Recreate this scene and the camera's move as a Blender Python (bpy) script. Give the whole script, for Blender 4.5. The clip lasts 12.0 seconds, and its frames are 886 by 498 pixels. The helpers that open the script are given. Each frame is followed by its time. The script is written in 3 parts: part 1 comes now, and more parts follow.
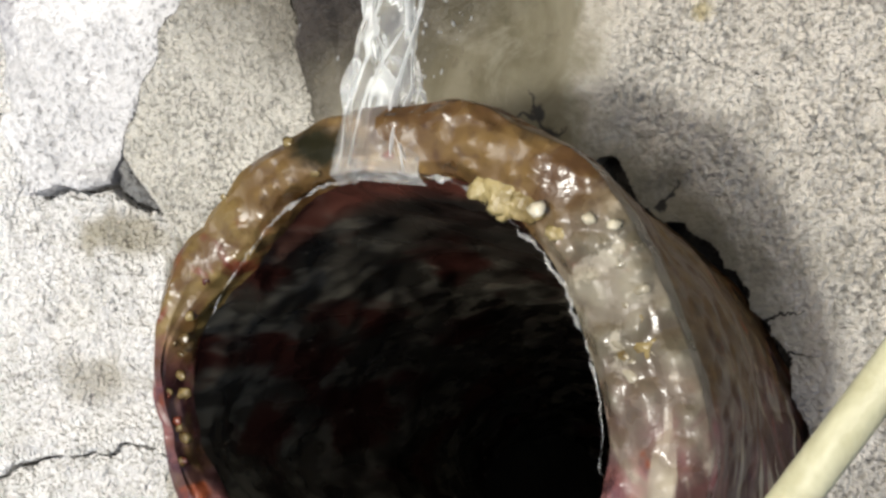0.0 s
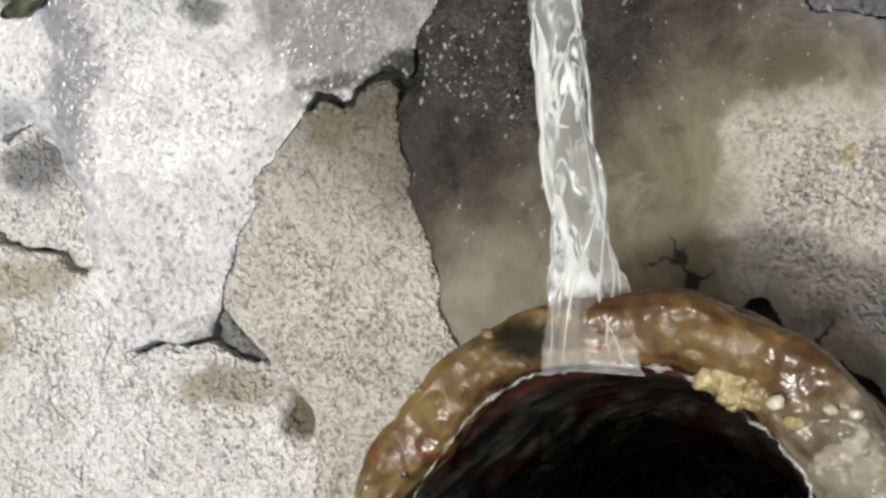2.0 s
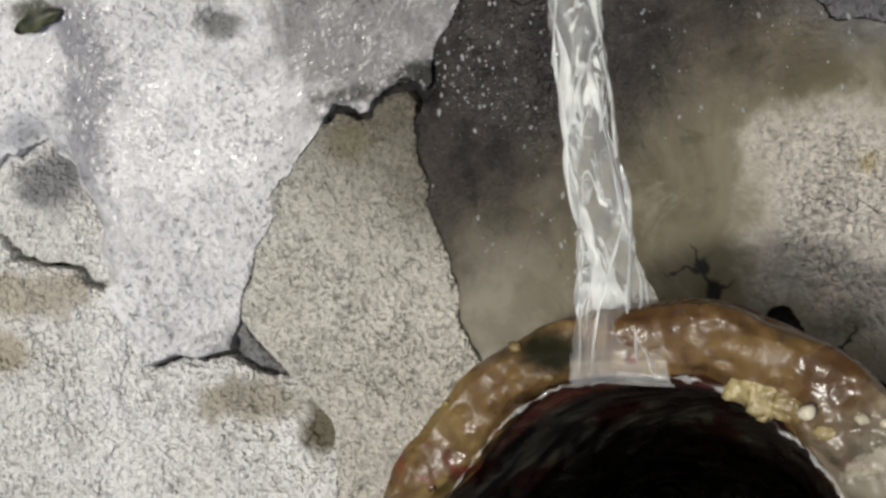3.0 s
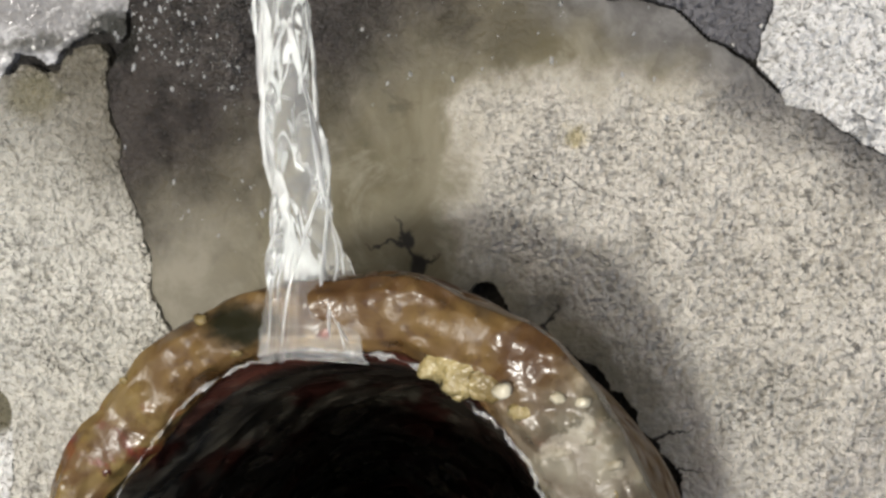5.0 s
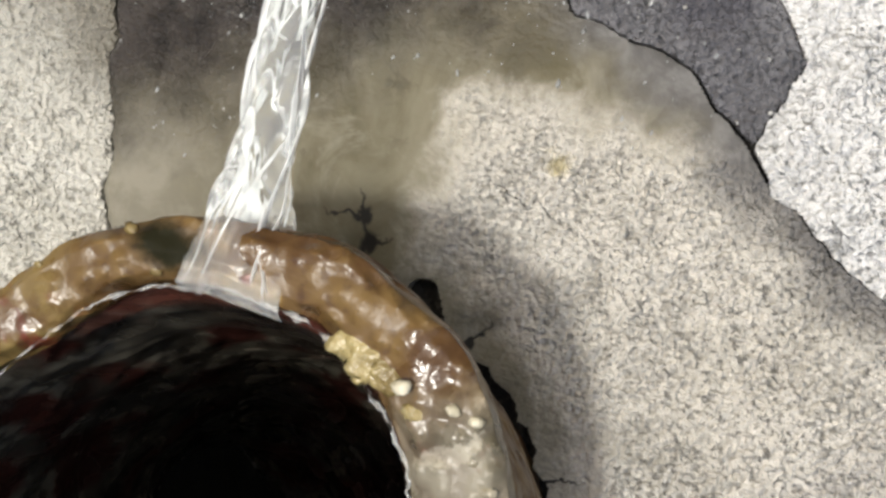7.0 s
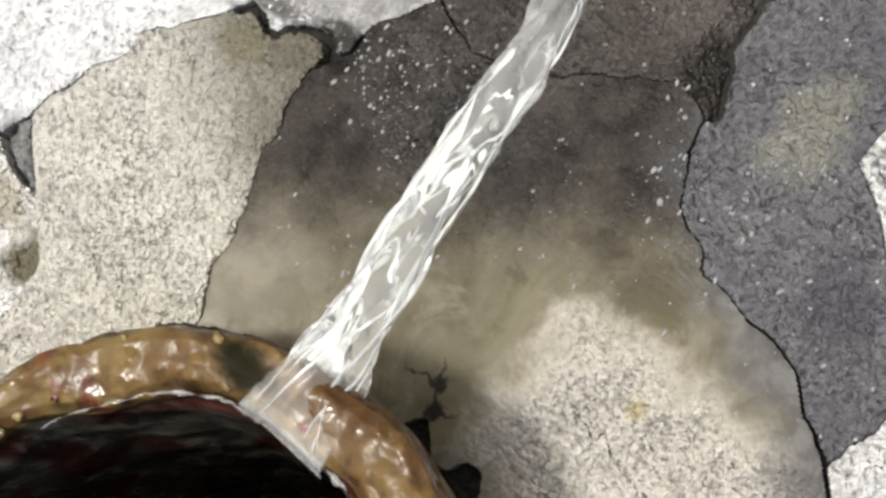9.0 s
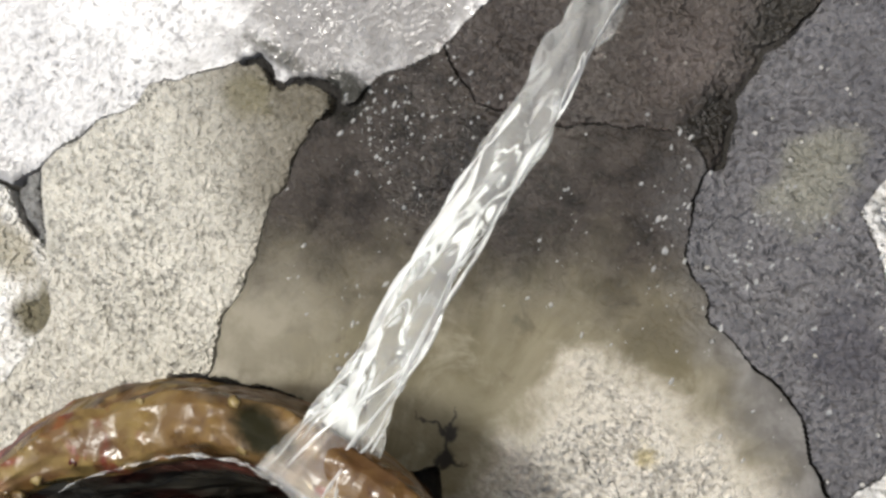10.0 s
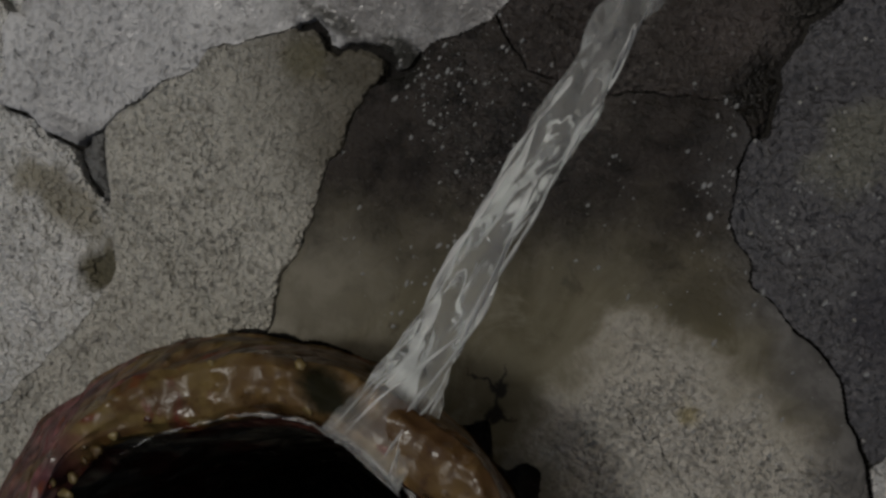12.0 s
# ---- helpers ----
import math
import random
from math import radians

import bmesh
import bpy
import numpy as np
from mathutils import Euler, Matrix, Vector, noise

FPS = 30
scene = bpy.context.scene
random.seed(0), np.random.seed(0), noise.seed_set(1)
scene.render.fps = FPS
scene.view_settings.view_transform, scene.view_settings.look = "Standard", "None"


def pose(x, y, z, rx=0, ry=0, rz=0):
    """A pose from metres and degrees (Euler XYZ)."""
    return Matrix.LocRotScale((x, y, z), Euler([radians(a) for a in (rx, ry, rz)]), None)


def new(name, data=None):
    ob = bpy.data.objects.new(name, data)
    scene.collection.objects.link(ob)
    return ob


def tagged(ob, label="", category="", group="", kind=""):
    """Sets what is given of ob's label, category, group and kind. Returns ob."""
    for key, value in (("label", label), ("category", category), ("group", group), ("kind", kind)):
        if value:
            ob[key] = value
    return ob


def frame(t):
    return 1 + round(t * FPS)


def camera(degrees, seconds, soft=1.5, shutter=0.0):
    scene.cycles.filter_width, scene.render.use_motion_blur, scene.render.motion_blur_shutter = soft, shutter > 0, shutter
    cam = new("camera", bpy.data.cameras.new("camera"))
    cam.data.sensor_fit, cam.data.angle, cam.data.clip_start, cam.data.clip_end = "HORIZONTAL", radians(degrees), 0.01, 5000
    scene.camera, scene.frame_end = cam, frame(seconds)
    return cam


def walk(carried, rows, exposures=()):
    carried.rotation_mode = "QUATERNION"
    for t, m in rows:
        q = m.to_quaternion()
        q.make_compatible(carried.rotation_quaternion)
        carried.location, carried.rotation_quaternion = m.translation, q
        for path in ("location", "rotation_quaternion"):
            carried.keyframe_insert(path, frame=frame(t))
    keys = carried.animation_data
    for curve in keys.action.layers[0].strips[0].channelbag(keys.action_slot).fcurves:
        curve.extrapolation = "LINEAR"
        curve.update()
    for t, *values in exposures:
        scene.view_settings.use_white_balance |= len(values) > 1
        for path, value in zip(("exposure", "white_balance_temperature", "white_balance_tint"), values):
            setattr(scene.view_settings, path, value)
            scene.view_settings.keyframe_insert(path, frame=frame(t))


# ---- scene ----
cam = camera(36.0, 12.0, 2.9)
PATH = [
    (0, -0.07981, -0.18534, 0.56859, -62.479, 5.883, 155.993),
    (0.5, -0.06527, -0.19836, 0.56396, -64.081, -0.302, 158.504),
    (1, -0.05525, -0.20399, 0.55859, -65.065, -2.236, 160.737),
    (1.5, -0.04961, -0.20875, 0.54950, -63.923, -1.565, 160.551),
    (2, -0.04482, -0.21273, 0.54774, -62.904, -0.547, 158.680),
    (2.5, -0.04117, -0.21476, 0.54867, -62.679, -0.799, 158.175),
    (2.7, -0.04125, -0.21502, 0.54796, -62.693, -1.015, 158.001),
    (4.3, -0.04223, -0.20513, 0.54261, -62.637, -3.497, 165.101),
    (4.5, -0.04303, -0.20421, 0.54173, -63.144, -4.401, 166.062),
    (5, -0.04301, -0.20303, 0.54330, -64.102, -4.979, 169.254),
    (5.5, -0.04322, -0.20141, 0.54395, -64.684, -5.094, 169.724),
    (6, -0.04195, -0.20142, 0.54299, -65.053, -5.129, 169.687),
    (6.5, -0.04214, -0.20146, 0.54280, -64.826, -2.412, 170.704),
    (6.7, -0.04461, -0.19946, 0.54282, -64.458, 2.504, 173.359),
    (8.3, -0.05150, -0.20510, 0.53347, -59.849, 28.807, -177.235),
    (8.5, -0.04938, -0.20706, 0.53182, -59.285, 29.647, -176.574),
    (9, -0.04431, -0.20874, 0.53188, -57.800, 30.181, -175.863),
    (9.5, -0.04065, -0.21167, 0.53038, -57.592, 29.765, -176.135),
    (10, -0.03993, -0.21437, 0.52847, -57.947, 29.360, -176.227),
    (10.5, -0.04163, -0.21266, 0.53119, -57.054, 29.719, -176.123),
    (11, -0.03836, -0.21833, 0.53477, -60.012, 30.476, -176.987),
    (11.5, -0.03816, -0.22103, 0.53283, -60.607, 30.885, -177.313),
    (12, -0.03598, -0.22358, 0.52954, -61.523, 30.241, -177.284),
]
EXPOSURES = [(0, -0.17), (0.5, -0.07), (1.5, -0.08), (2, -0.43), (2.7, -0.65), (4.3, -1.17), (4.5, -1.07), (4.8, -0.57), (5, -0.32), (5.5, -0.22), (6.7, -0.07), (8.3, -0.02), (10.8, -0.22), (11.3, -0.67), (11.6, -1.37), (12, -2.47)]

walk(cam, [(t, pose(*row)) for t, *row in PATH], EXPOSURES)

# Slope axes: u across, d into the slope, v down along it, in decimetres; the world is in metres with z up.
TURN = Matrix(((-0.985, -0.0832, -0.1512), (0.0, 0.8762, -0.4819), (0.1726, -0.4747, -0.8631)))
SLOPE = Matrix.Translation((0, 0, 0.5)) @ TURN.to_4x4() @ Matrix.Scale(0.1, 4)

# world, sun
SUN_WAY = TURN @ Vector((0.095, 1.0, 0.135))      # from slope axes to world axes
SUN_WAY.normalize()
sun_data = bpy.data.lights.new("sun", "SUN")
sun_data.energy, sun_data.angle, sun_data.color = 3.0, radians(6), (1.0, 0.985, 0.92)
sun = new("sun", sun_data)
sun.matrix_world = Matrix.Translation((0.5, -1.0, 3.0)) @ SUN_WAY.to_track_quat("-Z", "Y").to_matrix().to_4x4()
world = bpy.data.worlds.new("sky")
scene.world = world
world.use_nodes = True
sky = world.node_tree.nodes.new("ShaderNodeTexSky")
sky.sky_type, sky.sun_disc = "NISHITA", False
sky.air_density, sky.dust_density = 0.9, 2.5
sky.sun_elevation = math.asin(-SUN_WAY.z)
sky.sun_rotation = math.atan2(-SUN_WAY.x, -SUN_WAY.y)
world.node_tree.links.new(sky.outputs[0], world.node_tree.nodes["Background"].inputs[0])
world.node_tree.nodes["Background"].inputs[1].default_value = 0.15


# ---- materials ----
class Nodes:
    """A small builder of node materials in slope coordinates (decimetres)."""

    def __init__(self, name):
        self.mat = bpy.data.materials.new(name)
        self.mat.use_nodes = True
        self.tree = self.mat.node_tree
        self.bsdf = self.tree.nodes["Principled BSDF"]
        self.where = self.tree.nodes.new("ShaderNodeTexCoord").outputs["Object"]
        split = self.tree.nodes.new("ShaderNodeSeparateXYZ")
        self.tree.links.new(self.where, split.inputs[0])
        self.u, self.d, self.v = split.outputs

    def feed(self, socket, value):
        if isinstance(value, bpy.types.NodeSocket):
            self.tree.links.new(value, socket)
        elif isinstance(value, (tuple, list)) and len(value) == 3 and socket.type == "RGBA":
            socket.default_value = (*value, 1)
        else:
            socket.default_value = value

    def math(self, op, a, b=0.0, clamp=False):
        n = self.tree.nodes.new("ShaderNodeMath")
        n.operation, n.use_clamp = op, clamp
        self.feed(n.inputs[0], a)
        self.feed(n.inputs[1], b)
        return n.outputs[0]

    def noise(self, scale, detail=4.0, rough=0.55, warp=0.0, where=None):
        n = self.tree.nodes.new("ShaderNodeTexNoise")
        n.inputs["Scale"].default_value, n.inputs["Detail"].default_value = scale, detail
        n.inputs["Roughness"].default_value, n.inputs["Distortion"].default_value = rough, warp
        self.feed(n.inputs["Vector"], where or self.where)
        return n.outputs["Fac"]

    def cells(self, scale, feature="F1", where=None):
        n = self.tree.nodes.new("ShaderNodeTexVoronoi")
        n.feature = feature
        n.inputs["Scale"].default_value = scale
        self.feed(n.inputs["Vector"], where or self.where)
        return n.outputs["Distance"]

    def stretch(self, su, sd, sv):
        n = self.tree.nodes.new("ShaderNodeMapping")
        n.inputs["Scale"].default_value = (su, sd, sv)
        self.feed(n.inputs["Vector"], self.where)
        return n.outputs[0]

    def step(self, value, low, high, to_low=0.0, to_high=1.0):
        n = self.tree.nodes.new("ShaderNodeMapRange")
        n.interpolation_type = "SMOOTHSTEP"
        self.feed(n.inputs[0], value)
        for i, x in enumerate((low, high, to_low, to_high)):
            n.inputs[1 + i].default_value = x
        return n.outputs[0]

    def mix(self, fac, a, b, blend="MIX"):
        n = self.tree.nodes.new("ShaderNodeMix")
        n.data_type, n.blend_type = "RGBA", blend
        self.feed(n.inputs[0], fac)
        self.feed(n.inputs[6], a)
        self.feed(n.inputs[7], b)
        return n.outputs[2]

    def mixf(self, fac, a, b):
        n = self.tree.nodes.new("ShaderNodeMix")
        self.feed(n.inputs[0], fac)
        self.feed(n.inputs[2], a)
        self.feed(n.inputs[3], b)
        return n.outputs[0]

    def bump(self, height, strength, distance, normal=None):
        n = self.tree.nodes.new("ShaderNodeBump")
        self.feed(n.inputs["Strength"], strength)
        n.inputs["Distance"].default_value = distance
        self.feed(n.inputs["Height"], height)
        if normal:
            self.feed(n.inputs["Normal"], normal)
        return n.outputs[0]

    def done(self, color, rough, normal=None, **more):
        self.feed(self.bsdf.inputs["Base Color"], color)
        self.feed(self.bsdf.inputs["Roughness"], rough)
        if normal:
            self.feed(self.bsdf.inputs["Normal"], normal)
        for key, value in more.items():
            self.feed(self.bsdf.inputs[key.replace("_", " ")], value)
        return self.mat

    def blob(self, cu, cv, ru, rv, ragged=0.5, scale=12.0):
        """1 inside an uneven patch round (cu, cv), 0 outside."""
        a = self.math("DIVIDE", self.math("SUBTRACT", self.u, cu), ru)
        b = self.math("DIVIDE", self.math("SUBTRACT", self.v, cv), rv)
        far = self.math("SQRT", self.math("ADD", self.math("MULTIPLY", a, a), self.math("MULTIPLY", b, b)))
        far = self.math("ADD", far, self.math("MULTIPLY", self.math("SUBTRACT", self.noise(scale, 6, 0.65, 0.5), 0.5), 4.5 * ragged))
        return self.step(far, 0.45, 1.25, 1.0, 0.0)

    def line(self, a, b, width, wobble=0.045):
        """1 on a thin uneven crack from a to b."""
        (au, av), (bu, bv) = a, b
        long = math.hypot(bu - au, bv - av)
        tu, tv = (bu - au) / long, (bv - av) / long
        x, y = self.math("SUBTRACT", self.u, au), self.math("SUBTRACT", self.v, av)
        along = self.math("ADD", self.math("MULTIPLY", x, tu), self.math("MULTIPLY", y, tv))
        off = self.math("ADD", self.math("MULTIPLY", x, -tv), self.math("MULTIPLY", y, tu))
        off = self.math("ABSOLUTE", self.math("ADD", off, self.math("MULTIPLY", self.math("SUBTRACT", self.noise(38, 3), 0.5), wobble)))
        past = self.math("MAXIMUM", self.math("MULTIPLY", along, -1.0), self.math("SUBTRACT", along, long))
        thin = self.math("MULTIPLY", self.math("MAXIMUM", along, 0.0), 0.7 * width / long)
        far = self.math("ADD", self.math("MAXIMUM", off, past), thin)
        return self.step(far, 0.4 * width, 1.2 * width, 1.0, 0.0)


def stone_material(name, dark, mid, light, wet, pits=0.5, grain=1.0, wet_color=(0.6, 0.57, 0.5), specks=0.0, film=0.16, film_relief=0.5, stains_and_shade=(), pit_scale=30.0):
    """Sandy stone or render. wet: a function of the builder that gives the wetness, 0 to 1."""
    k = Nodes(name)
    big, patch, fine = k.noise(2.6, 5, 0.6), k.noise(15, 5, 0.6, 0.3), k.noise(100, 2, 0.5, 0.3)
    color = k.mix(k.step(big, 0.33, 0.68), mid, light)
    color = k.mix(k.step(patch, 0.52, 0.72, 0.0, 0.35), color, dark)
    color = k.mix(k.step(fine, 0.36, 0.5, 0.35, 0.0), color, dark)
    grains = k.math("MULTIPLY", k.cells(120, "SMOOTH_F1"), k.step(k.noise(11, 4, 0.6), 0.40, 0.60, 0.2, 1.0))
    color = k.mix(k.step(grains, 0.38, 0.62, 0.0, 0.25), color, dark)
    w = wet(k)
    sparse = k.step(k.noise(7, 4), 0.38, 0.60)
    pit = k.math("MULTIPLY", k.step(k.noise(2.2 * pit_scale, 2, 0.5, 0.5, k.stretch(0.85, 1.0, 1.15)), 0.62, 0.70), sparse)
    small = k.math("MULTIPLY", k.step(k.noise(3.4 * pit_scale, 1, 0.5, 0.3), 0.60, 0.70, 0.0, 0.8), k.step(k.noise(6, 3), 0.40, 0.58))
    pit = k.math("MULTIPLY", k.math("MAXIMUM", pit, small), pits)
    color = k.mix(k.math("MULTIPLY", pit, 0.75), color, tuple(0.5 * c for c in dark))
    color = k.mix(w, color, k.mix(1.0, color, wet_color, "MULTIPLY"))
    for cu, cv, ru, rv, tint, much in stains_and_shade:
        color = k.mix(k.math("MULTIPLY", k.blob(cu, cv, ru, rv, 0.55, 9), much), color, tint)
    sand = k.cells(52)
    speck = k.math("MULTIPLY", k.step(sand, 0.14, 0.24, 1.0, 0.0), k.step(k.noise(22, 2), 0.54, 0.62))
    if specks:
        color = k.mix(k.math("MULTIPLY", speck, specks), color, (0.75, 0.74, 0.7))
    high = k.math("ADD", k.math("MULTIPLY", fine, 0.8), k.math("MULTIPLY", patch, 1.6))
    high = k.math("SUBTRACT", high, k.math("MULTIPLY", pit, 0.7))
    high = k.math("SUBTRACT", high, k.math("MULTIPLY", grains, k.mixf(w, 0.5, 0.25)))
    high = k.math("ADD", high, k.math("MULTIPLY", speck, 0.4))
    normal = k.bump(high, k.mixf(w, 1.0, film_relief), 0.003 * grain)
    rough = k.mixf(w, 0.88, k.math("ADD", film, k.math("MULTIPLY", k.step(patch, 0.45, 0.7), 0.15)))
    return k.done(color, rough, normal)


def no_wet(k):
    return k.math("MULTIPLY", k.step(k.noise(3, 3), 0.62, 0.8), 0.35)


def wet_bed(k):
    side = k.math("SUBTRACT", 0.145, k.u)
    low = k.math("SUBTRACT", k.v, 0.745)
    sway = k.math("MULTIPLY", k.math("SUBTRACT", k.noise(13, 5, 0.6, 0.5), 0.5), 0.17)
    edge = k.math("ADD", k.math("MAXIMUM", side, low), sway)
    fall = k.math("MULTIPLY", k.step(edge, -0.05, 0.06), k.step(k.v, 0.30, 0.42))
    # the same colour also rings the foot of the pipe and fades outward
    a, b = k.math("ADD", k.u, 0.045), k.math("ADD", k.v, 0.065)
    far = k.math("SQRT", k.math("ADD", k.math("MULTIPLY", a, a), k.math("MULTIPLY", b, b)))
    foot = k.math("MULTIPLY", k.step(k.math("ADD", far, sway), 0.56, 0.66, 0.85, 0.0), k.step(k.v, 0.05, 0.35))
    return k.math("MAXIMUM", fall, foot)


def wet_all(k):
    return k.step(k.noise(5, 4), 0.25, 0.5, 0.55, 1.0)


def wet_left(k):
    """The left block is drenched but for dry crusts."""
    return k.step(k.noise(3.2, 4), 0.36, 0.52, 0.2, 1.0)


def wet_and_dim_top(k):
    """The pale block is damp only along its upper corner; the darkening also paints dimmer light there."""
    edge = k.math("ADD", k.math("SUBTRACT", k.v, 0.80), k.math("MULTIPLY", k.math("SUBTRACT", k.u, -0.45), 0.55))
    edge = k.math("ADD", edge, k.math("MULTIPLY", k.math("SUBTRACT", k.noise(9, 4), 0.5), 0.2))
    return k.step(edge, -0.33, -0.02, 0.0, 1.0)


PALE = stone_material("pale_stone", (0.27, 0.255, 0.21), (0.60, 0.58, 0.51), (0.72, 0.70, 0.63), wet_and_dim_top, 0.6, wet_color=(0.22, 0.205, 0.175), film_relief=0.7, pit_scale=38.0,
                      stains_and_shade=((-0.55, 0.76, 0.045, 0.04, (0.16, 0.145, 0.09), 0.8), (-0.45, 0.70, 0.04, 0.09, (0.2, 0.185, 0.15), 0.6)))
# base raised to near white in place of a sun patch on this side
MOSSY = stone_material("mossy_stone", (0.42, 0.405, 0.35), (0.82, 0.81, 0.77), (0.90, 0.895, 0.875), no_wet, 0.4,
                       stains_and_shade=((-0.77, 0.315, 0.13, 0.05, (0.27, 0.235, 0.14), 0.7), (-0.64, 0.26, 0.05, 0.07, (0.12, 0.105, 0.055), 0.95), (-1.22, 0.52, 0.14, 0.05, (0.42, 0.37, 0.27), 0.8),
                               (-1.3, 0.40, 0.10, 0.045, (0.40, 0.34, 0.23), 0.8), (-1.15, 0.74, 0.09, 0.07, (0.2, 0.2, 0.205), 0.9), (-0.85, 0.05, 0.1, 0.06, (0.35, 0.32, 0.24), 0.6)))
# pale base stands in for sun glare on the wet face
GREY_WET = stone_material("drenched_stone", (0.2, 0.2, 0.205), (0.62, 0.62, 0.625), (0.80, 0.80, 0.80), wet_left, 0.9, 0.55, (0.88, 0.88, 0.885), 0.1, 0.15, 0.3, pit_scale=26.0,
                          # two near-black patches put the shade of pockets along the head joint into colour
                          stains_and_shade=((-0.50, 1.02, 0.26, 0.28, (0.12, 0.115, 0.112), 0.8), (-0.43, 0.865, 0.05, 0.03, (0.014, 0.014, 0.009), 0.95), (-0.56, 0.84, 0.08, 0.02, (0.02, 0.02, 0.013), 0.8), (-0.78, 0.98, 0.05, 0.03, (0.09, 0.09, 0.08), 0.8), (-1.03, 0.88, 0.06, 0.24, (0.17, 0.17, 0.19), 0.85),
                                  (-1.13, 1.03, 0.05, 0.025, (0.06, 0.065, 0.045), 0.95), (-0.84, 0.43, 0.09, 0.03, (0.2, 0.2, 0.2), 0.7)))
ROCK = stone_material("speckled_rock", (0.065, 0.064, 0.068), (0.155, 0.152, 0.158), (0.235, 0.23, 0.232), wet_all, 0.5, 1.2, (0.75, 0.75, 0.78), 0.9, 0.28, 0.9,
                      stains_and_shade=((0.25, 1.15, 0.06, 0.08, (0.27, 0.265, 0.215), 0.7), (0.42, 0.97, 0.07, 0.08, (0.075, 0.072, 0.085), 0.7), (0.2, 0.95, 0.05, 0.05, (0.15, 0.15, 0.16), 0.6)))
# the near-black patches paint the recess's shade beside the speckled rock
DARK = stone_material("dark_rock", (0.03, 0.027, 0.025), (0.075, 0.066, 0.063), (0.12, 0.108, 0.102), wet_all, 0.3, 0.9, (0.7, 0.66, 0.62), 0.25, 0.34, 0.9,
                      stains_and_shade=((0.0, 1.2, 0.08, 0.08, (0.11, 0.092, 0.085), 0.6), (0.075, 1.13, 0.05, 0.10, (0.014, 0.012, 0.009), 0.95), (0.07, 1.32, 0.04, 0.14, (0.02, 0.018, 0.014), 0.9)))
JOINT_GREY = stone_material("joint_grey", (0.09, 0.09, 0.085), (0.22, 0.22, 0.215), (0.32, 0.32, 0.31), wet_all, 0.7, 1.0, (0.8, 0.8, 0.8), 0.2, 0.3, 0.8)
WHITE = stone_material("whitish_rock", (0.22, 0.22, 0.21), (0.7, 0.69, 0.67), (0.84, 0.83, 0.81), no_wet, 0.9)


def bed_material():
    """Cement render round the pipe: sandy where dry, smooth, olive and wet below the mouth, dark further down."""
    k = Nodes("cement_bed")
    big, patch, fine = k.noise(2.2, 5, 0.6), k.noise(17, 5, 0.6, 0.3), k.noise(100, 2, 0.5, 0.3)
    dry = k.mix(k.step(big, 0.33, 0.68), (0.64, 0.60, 0.525), (0.75, 0.71, 0.64))
    dry = k.mix(k.step(patch, 0.5, 0.72, 0.0, 0.25), dry, (0.3, 0.285, 0.245))
    dry = k.mix(k.step(fine, 0.34, 0.47, 0.3, 0.0), dry, (0.2, 0.185, 0.155))
    grains = k.math("MULTIPLY", k.cells(115, "SMOOTH_F1"), k.step(k.noise(11, 4, 0.6), 0.40, 0.60, 0.25, 1.0))
    dry = k.mix(k.step(grains, 0.38, 0.62, 0.0, 0.22), dry, (0.17, 0.155, 0.125))
    # sparkle of sand grains, painted as near-white specks
    glint = k.math("MULTIPLY", k.step(k.cells(90), 0.12, 0.22, 1.0, 0.0), k.step(k.noise(20, 2), 0.50, 0.58))
    dry = k.mix(k.math("MULTIPLY", glint, 0.7), dry, (0.88, 0.86, 0.82))
    scratch = k.noise(7, 4, 0.6, 0.2, k.stretch(1.0, 1.0, 9.0))
    wet = wet_bed(k)
    smear = k.noise(5, 5, 0.6, 0.6, k.stretch(1.6, 1.0, 0.8))
    olive = k.mix(k.step(smear, 0.35, 0.65), (0.085, 0.073, 0.040), (0.16, 0.142, 0.095))
    olive = k.mix(k.step(k.noise(9, 5, 0.65, 0.8), 0.50, 0.66, 0.0, 0.7), olive, (0.22, 0.2, 0.15))
    olive = k.mix(k.step(k.noise(12, 5, 0.65, 1.0), 0.56, 0.68, 0.0, 0.6), olive, (0.045, 0.036, 0.02))
    # pocket at the top of the crack, its shade painted near black
    pocket_shade = k.blob(-0.405, 0.845, 0.035, 0.035, 0.4, 22)
    brown = k.mix(k.step(patch, 0.4, 0.65), (0.05, 0.043, 0.038), (0.022, 0.019, 0.017))
    far = k.math("ADD", k.math("ADD", k.v, k.math("MULTIPLY", k.u, -0.6)), k.math("MULTIPLY", k.math("SUBTRACT", k.noise(7, 4), 0.5), 0.28))
    gloom = k.step(far, 0.66, 0.90)
    beige = k.math("MULTIPLY", k.step(k.math("ADD", k.u, k.math("MULTIPLY", k.math("SUBTRACT", smear, 0.5), 0.25)), -0.30, -0.12, 0.8, 0.0), k.step(k.math("ADD", k.v, k.math("MULTIPLY", k.math("SUBTRACT", smear, 0.5), 0.3)), 0.48, 0.74, 1.0, 0.0))
    olive = k.mix(beige, olive, k.mix(k.step(patch, 0.38, 0.62), (0.25, 0.232, 0.185), (0.185, 0.17, 0.132)))
    slate = k.mix(k.step(patch, 0.4, 0.65), (0.085, 0.082, 0.085), (0.17, 0.165, 0.165))
    damp = k.mix(gloom, olive, k.mix(pocket_shade, brown, (0.01, 0.01, 0.007)))
    color = k.mix(wet, dry, damp)
    toward = k.math("ADD", k.math("ADD", k.v, k.math("MULTIPLY", k.u, 0.6)), k.math("MULTIPLY", k.math("SUBTRACT", k.noise(8, 4, 0.6, 0.4), 0.5), 0.16))
